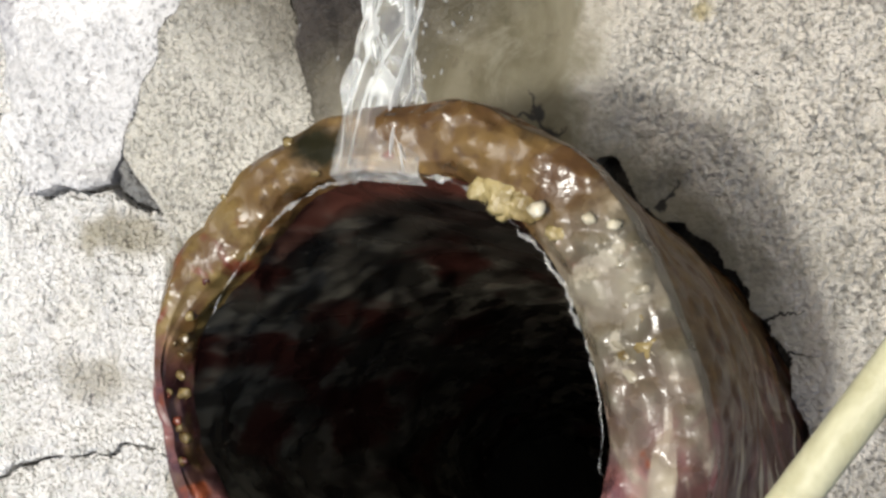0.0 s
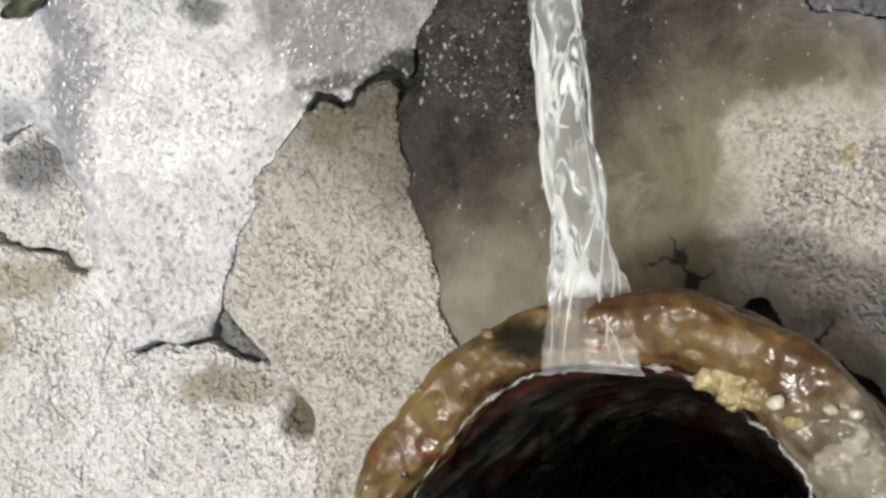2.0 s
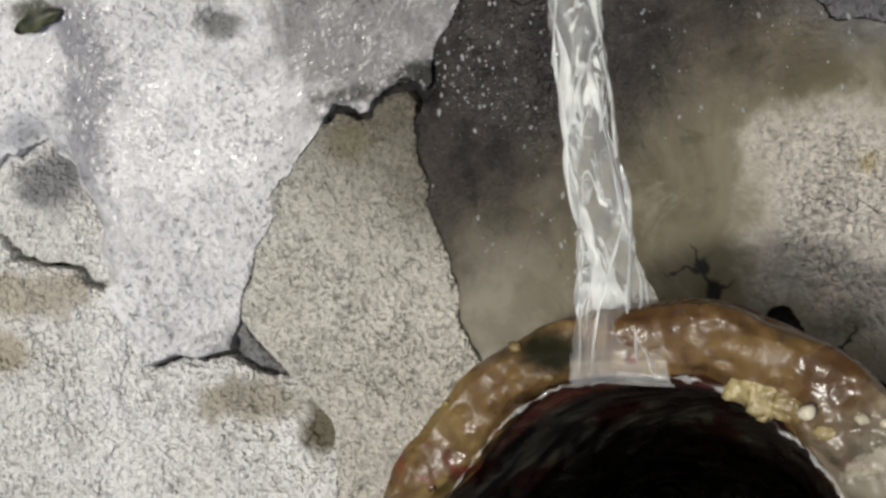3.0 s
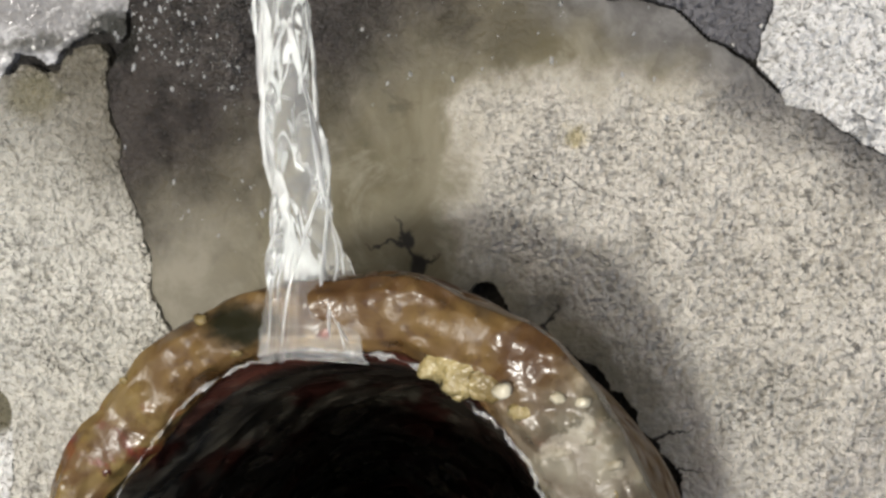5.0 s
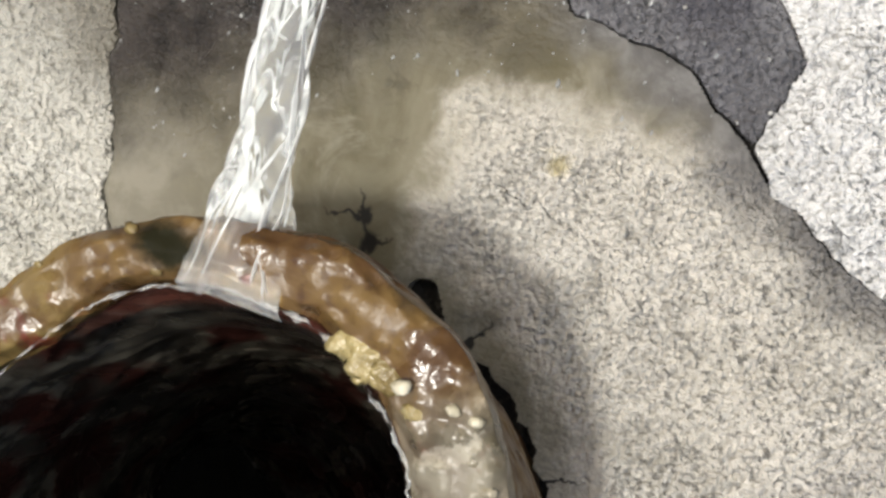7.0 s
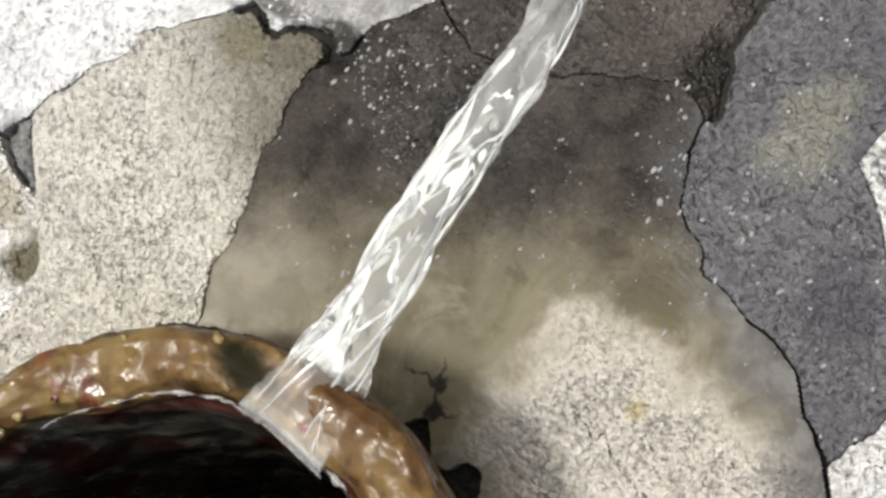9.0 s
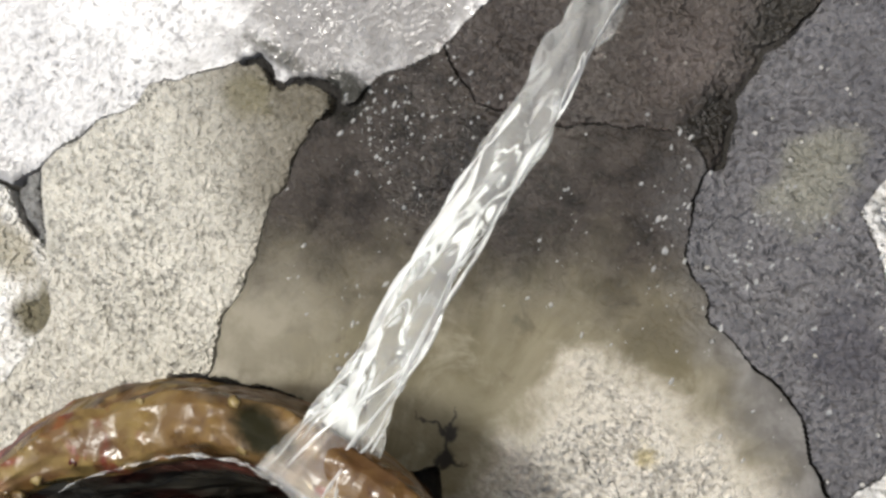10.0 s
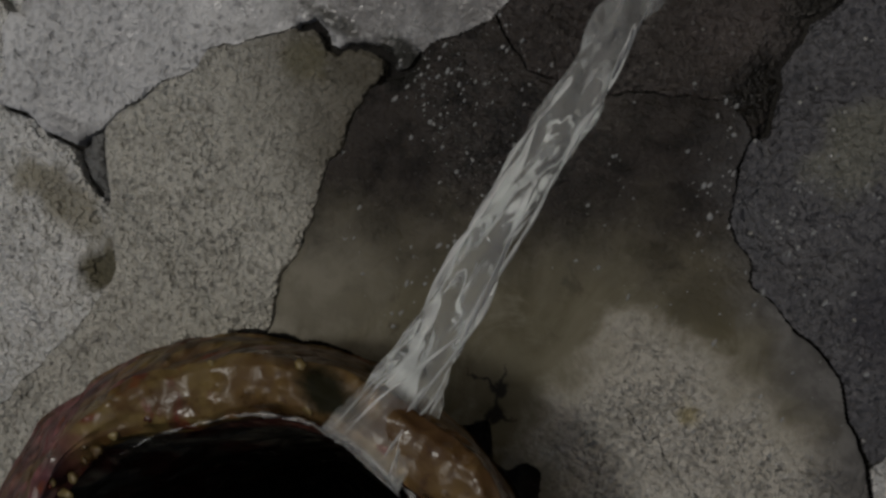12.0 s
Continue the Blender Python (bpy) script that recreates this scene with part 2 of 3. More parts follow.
    color = k.mix(k.math("MULTIPLY", k.step(toward, 0.97, 1.09, 0.0, 0.85), k.step(k.u, 0.02, 0.2)), color, slate)
    hole = k.math("MULTIPLY", k.step(k.noise(125, 2, 0.5, 0.4, k.stretch(0.85, 1.0, 1.15)), 0.60, 0.68), k.step(k.noise(6, 4), 0.38, 0.58, 0.2, 1.0))
    hole = k.math("MULTIPLY", hole, k.mixf(wet, 0.85, k.math("MULTIPLY", gloom, 0.5)))
    color = k.mix(k.math("MULTIPLY", hole, 0.42), color, (0.14, 0.125, 0.10))
    yellow = k.math("MULTIPLY", k.blob(0.287, 0.683, 0.022, 0.018, 0.5, 60), 0.6)
    color = k.mix(yellow, color, (0.45, 0.36, 0.12))
    for a, b, width in (((0.395, 0.252), (0.452, 0.266), 0.004), ((0.43, 0.20), (0.468, 0.205), 0.0035), ((0.045, 0.534), (-0.022, 0.527), 0.006), ((0.043, 0.530), (0.024, 0.572), 0.006),
                        ((0.036, 0.538), (0.055, 0.505), 0.009), ((0.055, 0.505), (0.048, 0.47), 0.012), ((0.055, 0.495), (0.086, 0.518), 0.008), ((0.235, 0.40), (0.262, 0.44), 0.006), ((0.20, 0.635), (0.42, 0.582), 0.0009)):
        crack = k.line(a, b, width)
        color = k.mix(crack, color, (0.018, 0.016, 0.013))
        hole = k.math("MAXIMUM", hole, crack)
    high = k.math("ADD", k.math("MULTIPLY", fine, 0.9), k.math("MULTIPLY", patch, 1.2))
    high = k.math("ADD", high, k.math("MULTIPLY", scratch, 0.45))
    high = k.math("SUBTRACT", high, k.math("MULTIPLY", hole, 0.8))
    high = k.math("SUBTRACT", high, k.math("MULTIPLY", grains, k.mixf(wet, 0.8, 0.15)))
    normal = k.bump(high, k.mixf(wet, 1.0, k.mixf(gloom, 0.12, 0.6)), 0.0032)
    splash = k.blob(-0.22, 0.88, 0.13, 0.15, 0.35, 10)
    pebbled = k.noise(46, 3, 0.55, 0.8, k.stretch(0.8, 1.0, 1.2))
    normal = k.bump(pebbled, k.math("MULTIPLY", splash, 0.9), 0.0022, normal)
    rough = k.mixf(splash, k.mixf(wet, 0.9, k.mixf(gloom, 0.6, 0.25)), 0.14)
    return k.done(color, rough, normal, Specular_IOR_Level=k.mixf(splash, k.mixf(wet, 0.4, 0.22), 0.5))


BED = bed_material()


def mortar_material():
    k = Nodes("dark_mortar")
    n, f = k.noise(12, 5), k.noise(80, 3)
    # near black, so the colour supplies the deep shade of open joints
    color = k.mix(k.step(n, 0.35, 0.65), (0.010, 0.009, 0.008), (0.026, 0.023, 0.019))
    return k.done(color, 0.9, k.bump(k.math("ADD", n, f), 0.9, 0.002))


MORTAR = mortar_material()


def rust_material(name, wet, lime_from, relief):
    """Rusted iron under crusts: brown below, cream lime on the shoulder, grey above, with red and purple iron bloom."""
    k = Nodes(name)
    big, lump, fine = k.noise(3.2, 5, 0.6, 0.3), k.noise(14, 4, 0.5, 0.15), k.noise(60, 3, 0.55)
    knob = k.cells(36, "SMOOTH_F1", k.stretch(1.0, 0.8, 1.0))
    rust = k.mix(k.step(lump, 0.36, 0.62), (0.085, 0.042, 0.013), (0.165, 0.10, 0.032))
    rust = k.mix(k.step(fine, 0.5, 0.72, 0.0, 0.6), rust, (0.06, 0.028, 0.013))
    lime = k.mix(k.step(lump, 0.38, 0.6), (0.10, 0.085, 0.055), (0.23, 0.205, 0.15))
    lime = k.mix(k.step(fine, 0.56, 0.75, 0.0, 0.35), lime, (0.14, 0.10, 0.06))
    lime = k.mix(k.step(k.noise(22, 4, 0.6), 0.56, 0.64, 0.0, 0.7), lime, (0.46, 0.42, 0.33))
    sway = k.math("MULTIPLY", k.math("SUBTRACT", big, 0.5), 0.35)
    right = k.math("ADD", k.math("ADD", k.math("MULTIPLY", k.u, 0.85), k.math("MULTIPLY", k.v, -0.75)), sway)
    color = k.mix(k.step(right, lime_from, lime_from + 0.16), rust, lime)
    left = k.math("ADD", k.math("ADD", k.math("MULTIPLY", k.u, -1.0), k.math("MULTIPLY", k.v, -0.35)), sway)
    ochre = k.mix(k.step(k.noise(10, 5, 0.6, 0.6), 0.42, 0.6), (0.10, 0.05, 0.013), (0.25, 0.18, 0.06))
    color = k.mix(k.math("MULTIPLY", k.step(left, -0.05, 0.12), 0.75), color, ochre)
    red = k.math("MULTIPLY", k.step(k.noise(9, 4, 0.6, 0.9), 0.55, 0.63), k.step(left, -0.06, 0.1))
    color = k.mix(k.math("MULTIPLY", red, 0.85), color, (0.15, 0.025, 0.013))
    pink = k.math("MULTIPLY", k.step(k.noise(6, 5, 0.6, 1.0), 0.36, 0.50), k.step(k.math("ADD", k.v, sway), 0.13, 0.27, 1.0, 0.0))
    color = k.mix(k.math("MULTIPLY", pink, 0.85), color, k.mix(k.step(k.noise(11, 4), 0.42, 0.6), (0.07, 0.026, 0.036), (0.27, 0.10, 0.105)))
    spot = k.math("MULTIPLY", k.step(k.noise(13, 3), 0.62, 0.68), k.step(k.v, 0.2, 0.42, 1.0, 0.0))
    color = k.mix(k.math("MULTIPLY", spot, 0.9), color, (0.25, 0.055, 0.015))
    streak = k.math("MULTIPLY", k.step(k.noise(1.0, 3, 0.5, 0.5, k.stretch(20, 20, 3)), 0.45, 0.53), k.math("MULTIPLY", k.step(k.u, 0.33, 0.40), k.step(k.v, 0.06, 0.22, 1.0, 0.0)))
    color = k.mix(k.math("MULTIPLY", streak, 0.9), color, (0.05, 0.02, 0.013))
    pale = k.math("MULTIPLY", k.step(k.noise(1.0, 3, 0.5, 0.4, k.stretch(24, 24, 4)), 0.54, 0.62), k.math("MULTIPLY", k.step(k.u, 0.36, 0.42), k.step(k.v, 0.05, 0.34, 1.0, 0.0)))
    color = k.mix(k.math("MULTIPLY", pale, 0.8), color, (0.5, 0.45, 0.34))
    color = k.mix(k.step(knob, 0.30, 0.55, 0.0, 0.3), color, (0.06, 0.026, 0.011))
    moss = k.blob(-0.055, 0.468, 0.055, 0.03, 0.3, 20)
    color = k.mix(moss, color, (0.014, 0.013, 0.005))
    high = k.math("ADD", k.math("MULTIPLY", lump, 0.8), k.math("MULTIPLY", fine, 0.1))
    high = k.math("SUBTRACT", high, k.math("MULTIPLY", knob, 1.3))
    normal = k.bump(high, relief, 0.003)
    rough = k.mixf(moss, k.mixf(k.step(lump, 0.4, 0.65), wet, wet + 0.25), 0.7)
    return k.done(color, rough, normal, Specular_IOR_Level=k.mixf(moss, 0.5, 0.12))


RUST = rust_material("rusted_iron", 0.45, 0.36, 1.0)
RIM = rust_material("crusted_rim", 0.22, -0.10, 0.5)


def bore_material():
    k = Nodes("wet_bore")
    along = k.stretch(1.0, 0.4, 1.0)
    lump, fine = k.noise(10, 2, 0.5, 0.3, along), k.noise(30, 2, 0.5, 0.2, along)
    knob = k.cells(17, "SMOOTH_F1", along)
    # near-black base stands in for the deep shade inside
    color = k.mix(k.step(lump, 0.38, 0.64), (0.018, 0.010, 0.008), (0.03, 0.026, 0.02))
    # grey-green and red deposits on one side, painted paler for light falling there
    side = k.step(k.math("ADD", k.u, k.math("MULTIPLY", k.math("SUBTRACT", lump, 0.5), 0.2)), -0.16, 0.0, 1.0, 0.0)
    lit_crust = k.mix(k.step(fine, 0.45, 0.62), (0.05, 0.045, 0.034), (0.15, 0.138, 0.105))
    lit_crust = k.mix(k.step(k.noise(7, 4, 0.55, 0.4, along), 0.5, 0.58), lit_crust, (0.05, 0.016, 0.012))
    color = k.mix(k.math("MULTIPLY", side, 0.8), color, lit_crust)
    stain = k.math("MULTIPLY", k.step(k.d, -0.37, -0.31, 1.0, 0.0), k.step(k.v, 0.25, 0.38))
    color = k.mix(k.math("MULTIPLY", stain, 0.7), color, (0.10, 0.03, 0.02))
    high = k.math("SUBTRACT", k.math("ADD", lump, k.math("MULTIPLY", fine, 0.1)), k.math("MULTIPLY", knob, 1.2))
    return k.done(color, k.mixf(k.step(lump, 0.4, 0.6), 0.14, 0.32), k.bump(high, 0.9, 0.003))


BORE = bore_material()


def lime_material():
    k = Nodes("lime_crust")
    lump, fine = k.noise(14, 5, 0.6, 0.5), k.noise(70, 3)
    color = k.mix(k.step(lump, 0.36, 0.62), (0.15, 0.105, 0.035), (0.36, 0.29, 0.13))
    color = k.mix(k.step(fine, 0.58, 0.75, 0.0, 0.5), color, (0.6, 0.54, 0.36))
    return k.done(color, 0.2, k.bump(k.math("ADD", lump, fine), 0.9, 0.0008))


LIME = lime_material()


def water_material(name, clear, rough):
    """Water with more or less air in it; long ripples on its skin catch the sun."""
    k = Nodes(name)
    ripple = k.noise(1.0, 2, 0.5, 0.8, k.stretch(20, 20, 5))
    return k.done((0.95, 0.965, 0.96), rough, k.bump(ripple, 0.8, 0.003), Transmission_Weight=clear, IOR=1.333)


WATER = water_material("water", 0.88, 0.04)
FROTH = water_material("airy_water", 0.5, 0.07)
DROPS = water_material("water_drops", 0.7, 0.05)


def ground_material():
    k = Nodes("gravelly_soil")
    n, f = k.noise(0.4, 6, 0.6), k.noise(9, 5)
    # unseen ground, made pale to bounce warm light onto the slope
    color = k.mix(k.step(n, 0.35, 0.65), (0.2, 0.18, 0.14), (0.32, 0.29, 0.23))
    color = k.mix(k.step(f, 0.5, 0.7, 0.0, 0.7), color, (0.42, 0.39, 0.33))
    return k.done(color, 0.9, k.bump(f, 0.8, 0.02))


GROUND = ground_material()


# ---- shaping tools ----
def lattice(p, seed):
    """Random values 0 to 1 for whole-numbered points."""
    n = (p[..., 0] * 374761393 + p[..., 1] * 668265263 + p[..., 2] * 2147483647 + seed * 974634777) & 0xFFFFFFFF
    n = ((n ^ (n >> 13)) * 1274126177) & 0xFFFFFFFF
    return ((n ^ (n >> 16)) & 0xFFFF) / 65535.0


def value_noise(p, scale, seed=0):
    """Smooth noise, -1 to 1, at rows of 3D points."""
    q = np.asarray(p, float) * scale
    base = np.floor(q).astype(np.int64)
    f = q - base
    f = f * f * (3 - 2 * f)
    total = 0
    for corner in range(8):
        o = np.array([corner & 1, corner >> 1 & 1, corner >> 2 & 1])
        weight = np.prod(np.where(o, f, 1 - f), axis=-1)
        total = total + weight * lattice(base + o, seed)
    return 2 * total - 1


def rough_noise(p, scale, octaves=4, seed=0):
    return sum(value_noise(p, scale * 2.03**n, seed + n) * 0.5**n for n in range(octaves))


def flat3(uv):
    return np.stack([uv[..., 0], np.zeros(uv.shape[:-1]), uv[..., 1]], -1)


def mesh_object(name, verts, faces, material, parent=None, smooth=True):
    data = bpy.data.meshes.new(name)
    data.from_pydata([tuple(map(float, v)) for v in verts], [], [tuple(map(int, f)) for f in faces])
    data.update()
    if smooth:
        data.polygons.foreach_set("use_smooth", [True] * len(data.polygons))
    data.materials.append(material)
    ob = new(name, data)
    if parent:
        ob.parent = parent
    else:
        ob.matrix_world = SLOPE
    return ob


def part(name, bm, material, parent, label=""):
    data = bpy.data.meshes.new(name)
    bm.to_mesh(data)
    bm.free()
    data.polygons.foreach_set("use_smooth", [True] * len(data.polygons))
    data.materials.append(material)
    ob = new(name, data)
    ob.parent = parent
    return tagged(ob, label)


def wavy(corners, step=0.012, amount=0.009):
    """A closed outline with small uneven steps; neighbours that share an edge share its waves."""
    out = []
    for (a, b) in zip(corners, corners[1:] + corners[:1]):
        a, b = np.array(a), np.array(b)
        n = max(1, round(float(np.linalg.norm(b - a)) / step))
        out += [a + (b - a) * i / n for i in range(n)]
    p = np.array(out)
    q = flat3(p)
    shift = np.stack([rough_noise(q, 22, 3, 5), rough_noise(q, 22, 3, 15)], -1) * amount
    return p + shift


def to_outline(p, poly):
    """Signed distance (inside positive) of points to an outline, and the nearest point on it."""
    best, near, inside = np.full(len(p), 1e9), p.copy(), np.zeros(len(p), bool)
    for a, b in zip(poly, np.roll(poly, -1, 0)):
        ab = b - a
        t = np.clip(((p - a) @ ab) / max(float(ab @ ab), 1e-12), 0, 1)
        foot = a + t[:, None] * ab
        dist = np.hypot(*(p - foot).T)
        closer = dist < best
        best, near = np.where(closer, dist, best), np.where(closer[:, None], foot, near)
        cross = (a[1] > p[:, 1]) != (b[1] > p[:, 1])
        if a[1] != b[1]:
            inside ^= cross & (p[:, 0] < (b[0] - a[0]) * (p[:, 1] - a[1]) / (b[1] - a[1]) + a[0])
    return np.where(inside, best, -best), near


FLOOR_OF_JOINT = 0.034


def stone(name, corners, material, label, proud=0.0, tilt=(0.0, 0.0), swell=0.02, coarse=0.006, edge=0.012, seed=1, fine=0.0022, cell=0.0052, extra=None, opening=None):
    """A stone of the slope: an uneven face with steep sides that go down into the joint where the joint is open."""
    poly = wavy(corners)
    low, high = poly.min(0) - cell, poly.max(0) + 2 * cell
    us, vs = np.arange(low[0], high[0], cell), np.arange(low[1], high[1], cell)
    grid = np.stack(np.meshgrid(us, vs, indexing="ij"), -1)
    flat = grid.reshape(-1, 2)
    sd, near = to_outline(flat, poly)
    if opening is not None:
        inner, foot = to_outline(flat, opening)
        near = np.where((-inner < sd)[:, None], foot, near)
        sd = np.minimum(sd, -inner)
    wide = np.zeros(len(flat))
    by = sd > -2 * cell
    wide[by] = joint_width(near[by])
    gap = 0.0004 + 0.0028 * wide
    keep = sd > gap - cell * 0.75
    away = (flat - near) / np.where(np.abs(sd) < 1e-6, 1, sd)[:, None]
    flat = np.where((sd < gap)[:, None], near + away * gap[:, None], flat)
    sd = np.maximum(sd - gap, 0)
    p3 = flat3(flat)
    middle = poly.mean(0)
    h = proud + (flat - middle) @ np.array(tilt)
    h = h + swell * rough_noise(p3, 2.4, 3, seed) + coarse * rough_noise(p3, 14, 3, seed + 7) + fine * rough_noise(p3, 55, 2, seed + 9)
    if extra:
        h = h + extra(flat)
    h = h - edge * np.minimum(wide, 1.0) * np.exp(-sd / (1.6 * edge))
    h = h - 0.004 * np.minimum(wide, 1.0) * np.exp(-sd / 0.004)
    # closed joints: the neighbours meet at one height
    closed = np.clip(1 - wide, 0, 1) * np.exp(-((sd / 0.03) ** 2))
    h = h * (1 - closed) + closed * (0.005 * rough_noise(p3, 2.4, 3, 1) + 0.003 * rough_noise(p3, 14, 2, 2))
    number = np.full(len(flat), -1)
    number[keep] = np.arange(keep.sum())
    ids = number.reshape(len(us), len(vs))
    quads = np.stack([ids[:-1, :-1], ids[1:, :-1], ids[1:, 1:], ids[:-1, 1:]], -1).reshape(-1, 4)
    quads = quads[(quads >= 0).all(1)]
    verts = np.stack([flat[:, 0], -h, flat[:, 1]], -1)[keep]
    # sides, down to the mortar
    ends = np.concatenate([quads[:, [i, (i + 1) % 4]] for i in range(4)])
    key = np.sort(ends, 1) @ np.array([len(verts), 1])
    _, first, count = np.unique(key, return_index=True, return_counts=True)
    rim = ends[first[count == 1]]
    used, back = np.unique(rim, return_inverse=True)
    back = back.reshape(-1, 2)
    top, foot = verts[used], verts[used].copy()
    foot[:, 1] = FLOOR_OF_JOINT
    base = len(verts)
    n = len(used)
    sides = np.stack([base + back[:, 1], base + back[:, 0], base + n + back[:, 0], base + n + back[:, 1]], -1)
    ob = mesh_object(name, np.concatenate([verts, top, foot]), np.concatenate([quads, sides]), material)
    return tagged(ob, label, "stone", "stones of the slope")


# ---- the slope ----
def hollow(cu, cv, ru, rv, depth):
    def f(p):
        return -depth * np.exp(-((p[:, 0] - cu) / ru) ** 2 - ((p[:, 1] - cv) / rv) ** 2)
    return f


def leaning(p):
    """Rises to the left of a fold, so that the wet face turns to the right."""
    x = np.clip((-0.70 - p[:, 0]) / 0.34, 0, 1)
    return 0.075 * x * x * (3 - 2 * x) + 0.05 * np.clip(p[:, 1] - 0.6, 0, 0.5) * x


def together(*fs):
    return lambda p: sum(f(p) for f in fs)


CRACK = [(-0.30, 0.27), (-0.333, 0.373), (-0.364, 0.466), (-0.385, 0.543), (-0.404, 0.638), (-0.420, 0.707), (-0.436, 0.79)]
HEAD = [(-0.42, 0.825), (-0.445, 0.855), (-0.487, 0.838), (-0.518, 0.807), (-0.542, 0.804), (-0.578, 0.826)]
FLANK = [(-0.625, 0.771), (-0.661, 0.724), (-0.703, 0.682), (-0.73, 0.619), (-0.764, 0.54), (-0.79, 0.466), (-0.744, 0.41), (-0.70, 0.355)]
SEAM = [(-0.674, 0.346), (-0.619, 0.281), (-0.605, 0.2), (-0.63, 0.05), (-0.66, -0.075)]
LEFT_JOINT = [(-0.737, 0.361), (-0.817, 0.402), (-0.913, 0.396), (-0.985, 0.38), (-0.981, 0.441), (-1.02, 0.483), (-1.03, 0.50)]
LOWER_JOINT = [(-0.738, -0.062), (-0.791, -0.074), (-0.873, -0.099), (-0.929, -0.101), (-1.03, -0.135), (-1.075, -0.163), (-1.75, -0.26)]
BLOCK_LOW = [(-1.09, 0.535), (-1.15, 0.566), (-1.269, 0.58), (-1.292, 0.63), (-1.345, 0.648), (-1.75, 0.66)]
BLOCK_HIGH = [(-1.75, 0.78), (-1.34, 0.72), (-1.25, 0.777), (-1.17, 0.80), (-1.11, 0.743), (-1.077, 0.673), (-1.062, 0.61), (-1.045, 0.56)]
LEDGE = [(-0.33, 1.0), (-0.24, 0.965), (-0.136, 0.985), (-0.063, 1.028), (0.002, 1.066), (0.052, 1.105)]
ROCK_EDGE = [(0.113, 1.07), (0.126, 1.034), (0.136, 1.0), (0.17, 0.95), (0.26, 0.892), (0.334, 0.88), (0.401, 0.866), (0.446, 0.841), (0.49, 0.806), (0.54, 0.77)]
RIGHT_EDGE = [(0.603, 0.719), (0.656, 0.688), (0.729, 0.641), (1.25, 0.42)]
ROCK_SIDE = [(0.548, 0.786), (0.557, 0.85), (0.572, 0.907), (0.487, 1.006), (0.424, 1.076), (0.334, 1.138), (0.319, 1.185), (0.343, 1.24), (0.40, 1.75)]


ROCK_BACK = [(0.13, 1.75), (0.096, 1.334), (0.086, 1.268), (0.083, 1.216), (0.103, 1.149), (0.125, 1.09)]
# how open each joint is: 0 closed, 1 a dark crack, 2 a wide gap
JOINTS = [(CRACK, 1.3, 0.25), (HEAD, 1.9, 1.4), (FLANK, 0.15, 0.9), (SEAM, 0.0, 0.5), (LEFT_JOINT, 1.4, 0.7), (LOWER_JOINT, 0.8, 0.5), (BLOCK_LOW, 0.9, 0.6), (BLOCK_HIGH, 0.2, 0.6),
          (LEDGE, 0.05, 0.5), (ROCK_EDGE[:6], 0.0, 0.3), (ROCK_EDGE[5:], 0.55, 0.5), (RIGHT_EDGE, 0.0, 0.35), (ROCK_SIDE, 0.0, 0.2), (ROCK_BACK, 1.2, 0.6)]


def joint_width(p):
    best, width = np.full(len(p), 1e9), np.zeros(len(p))
    vary = rough_noise(flat3(p), 9, 3, 31)
    for line, open_by, uneven in JOINTS:
        for a, b in zip(line, line[1:]):
            a, b = np.array(a), np.array(b)
            t = np.clip(((p - a) @ (b - a)) / float((b - a) @ (b - a)), 0, 1)
            far = np.hypot(*(p - a - t[:, None] * (b - a)).T)
            width = np.where(far < best, open_by + uneven * vary, width)
            best = np.minimum(far, best)
    return np.clip(np.where(best < 0.06, width, 0.4), 0, 3)


def pipe_opening():
    """The hole that the pipe sits in, with a ragged gap along its lower side."""
    a = np.linspace(0, 2 * math.pi, 620, endpoint=False)
    gap = 0.030 * np.exp(-(((a - radians(50)) / 0.40) ** 2)) + 0.014 * np.exp(-(((a - radians(18)) / 0.28) ** 2))
    gap += 0.045 * np.exp(-(((a - radians(67)) / radians(3.4)) ** 2)) + 0.035 * np.exp(-(((a - radians(79.5)) / radians(2.0)) ** 2))
    r = 0.514 + gap
    p = np.stack([-0.045 + r * np.cos(a), -0.065 + r * np.sin(a)], -1)
    return p + (0.006 + 0.22 * gap)[:, None] * np.stack([rough_noise(flat3(p), 26, 4, 2), rough_noise(flat3(p), 26, 4, 12)], -1)


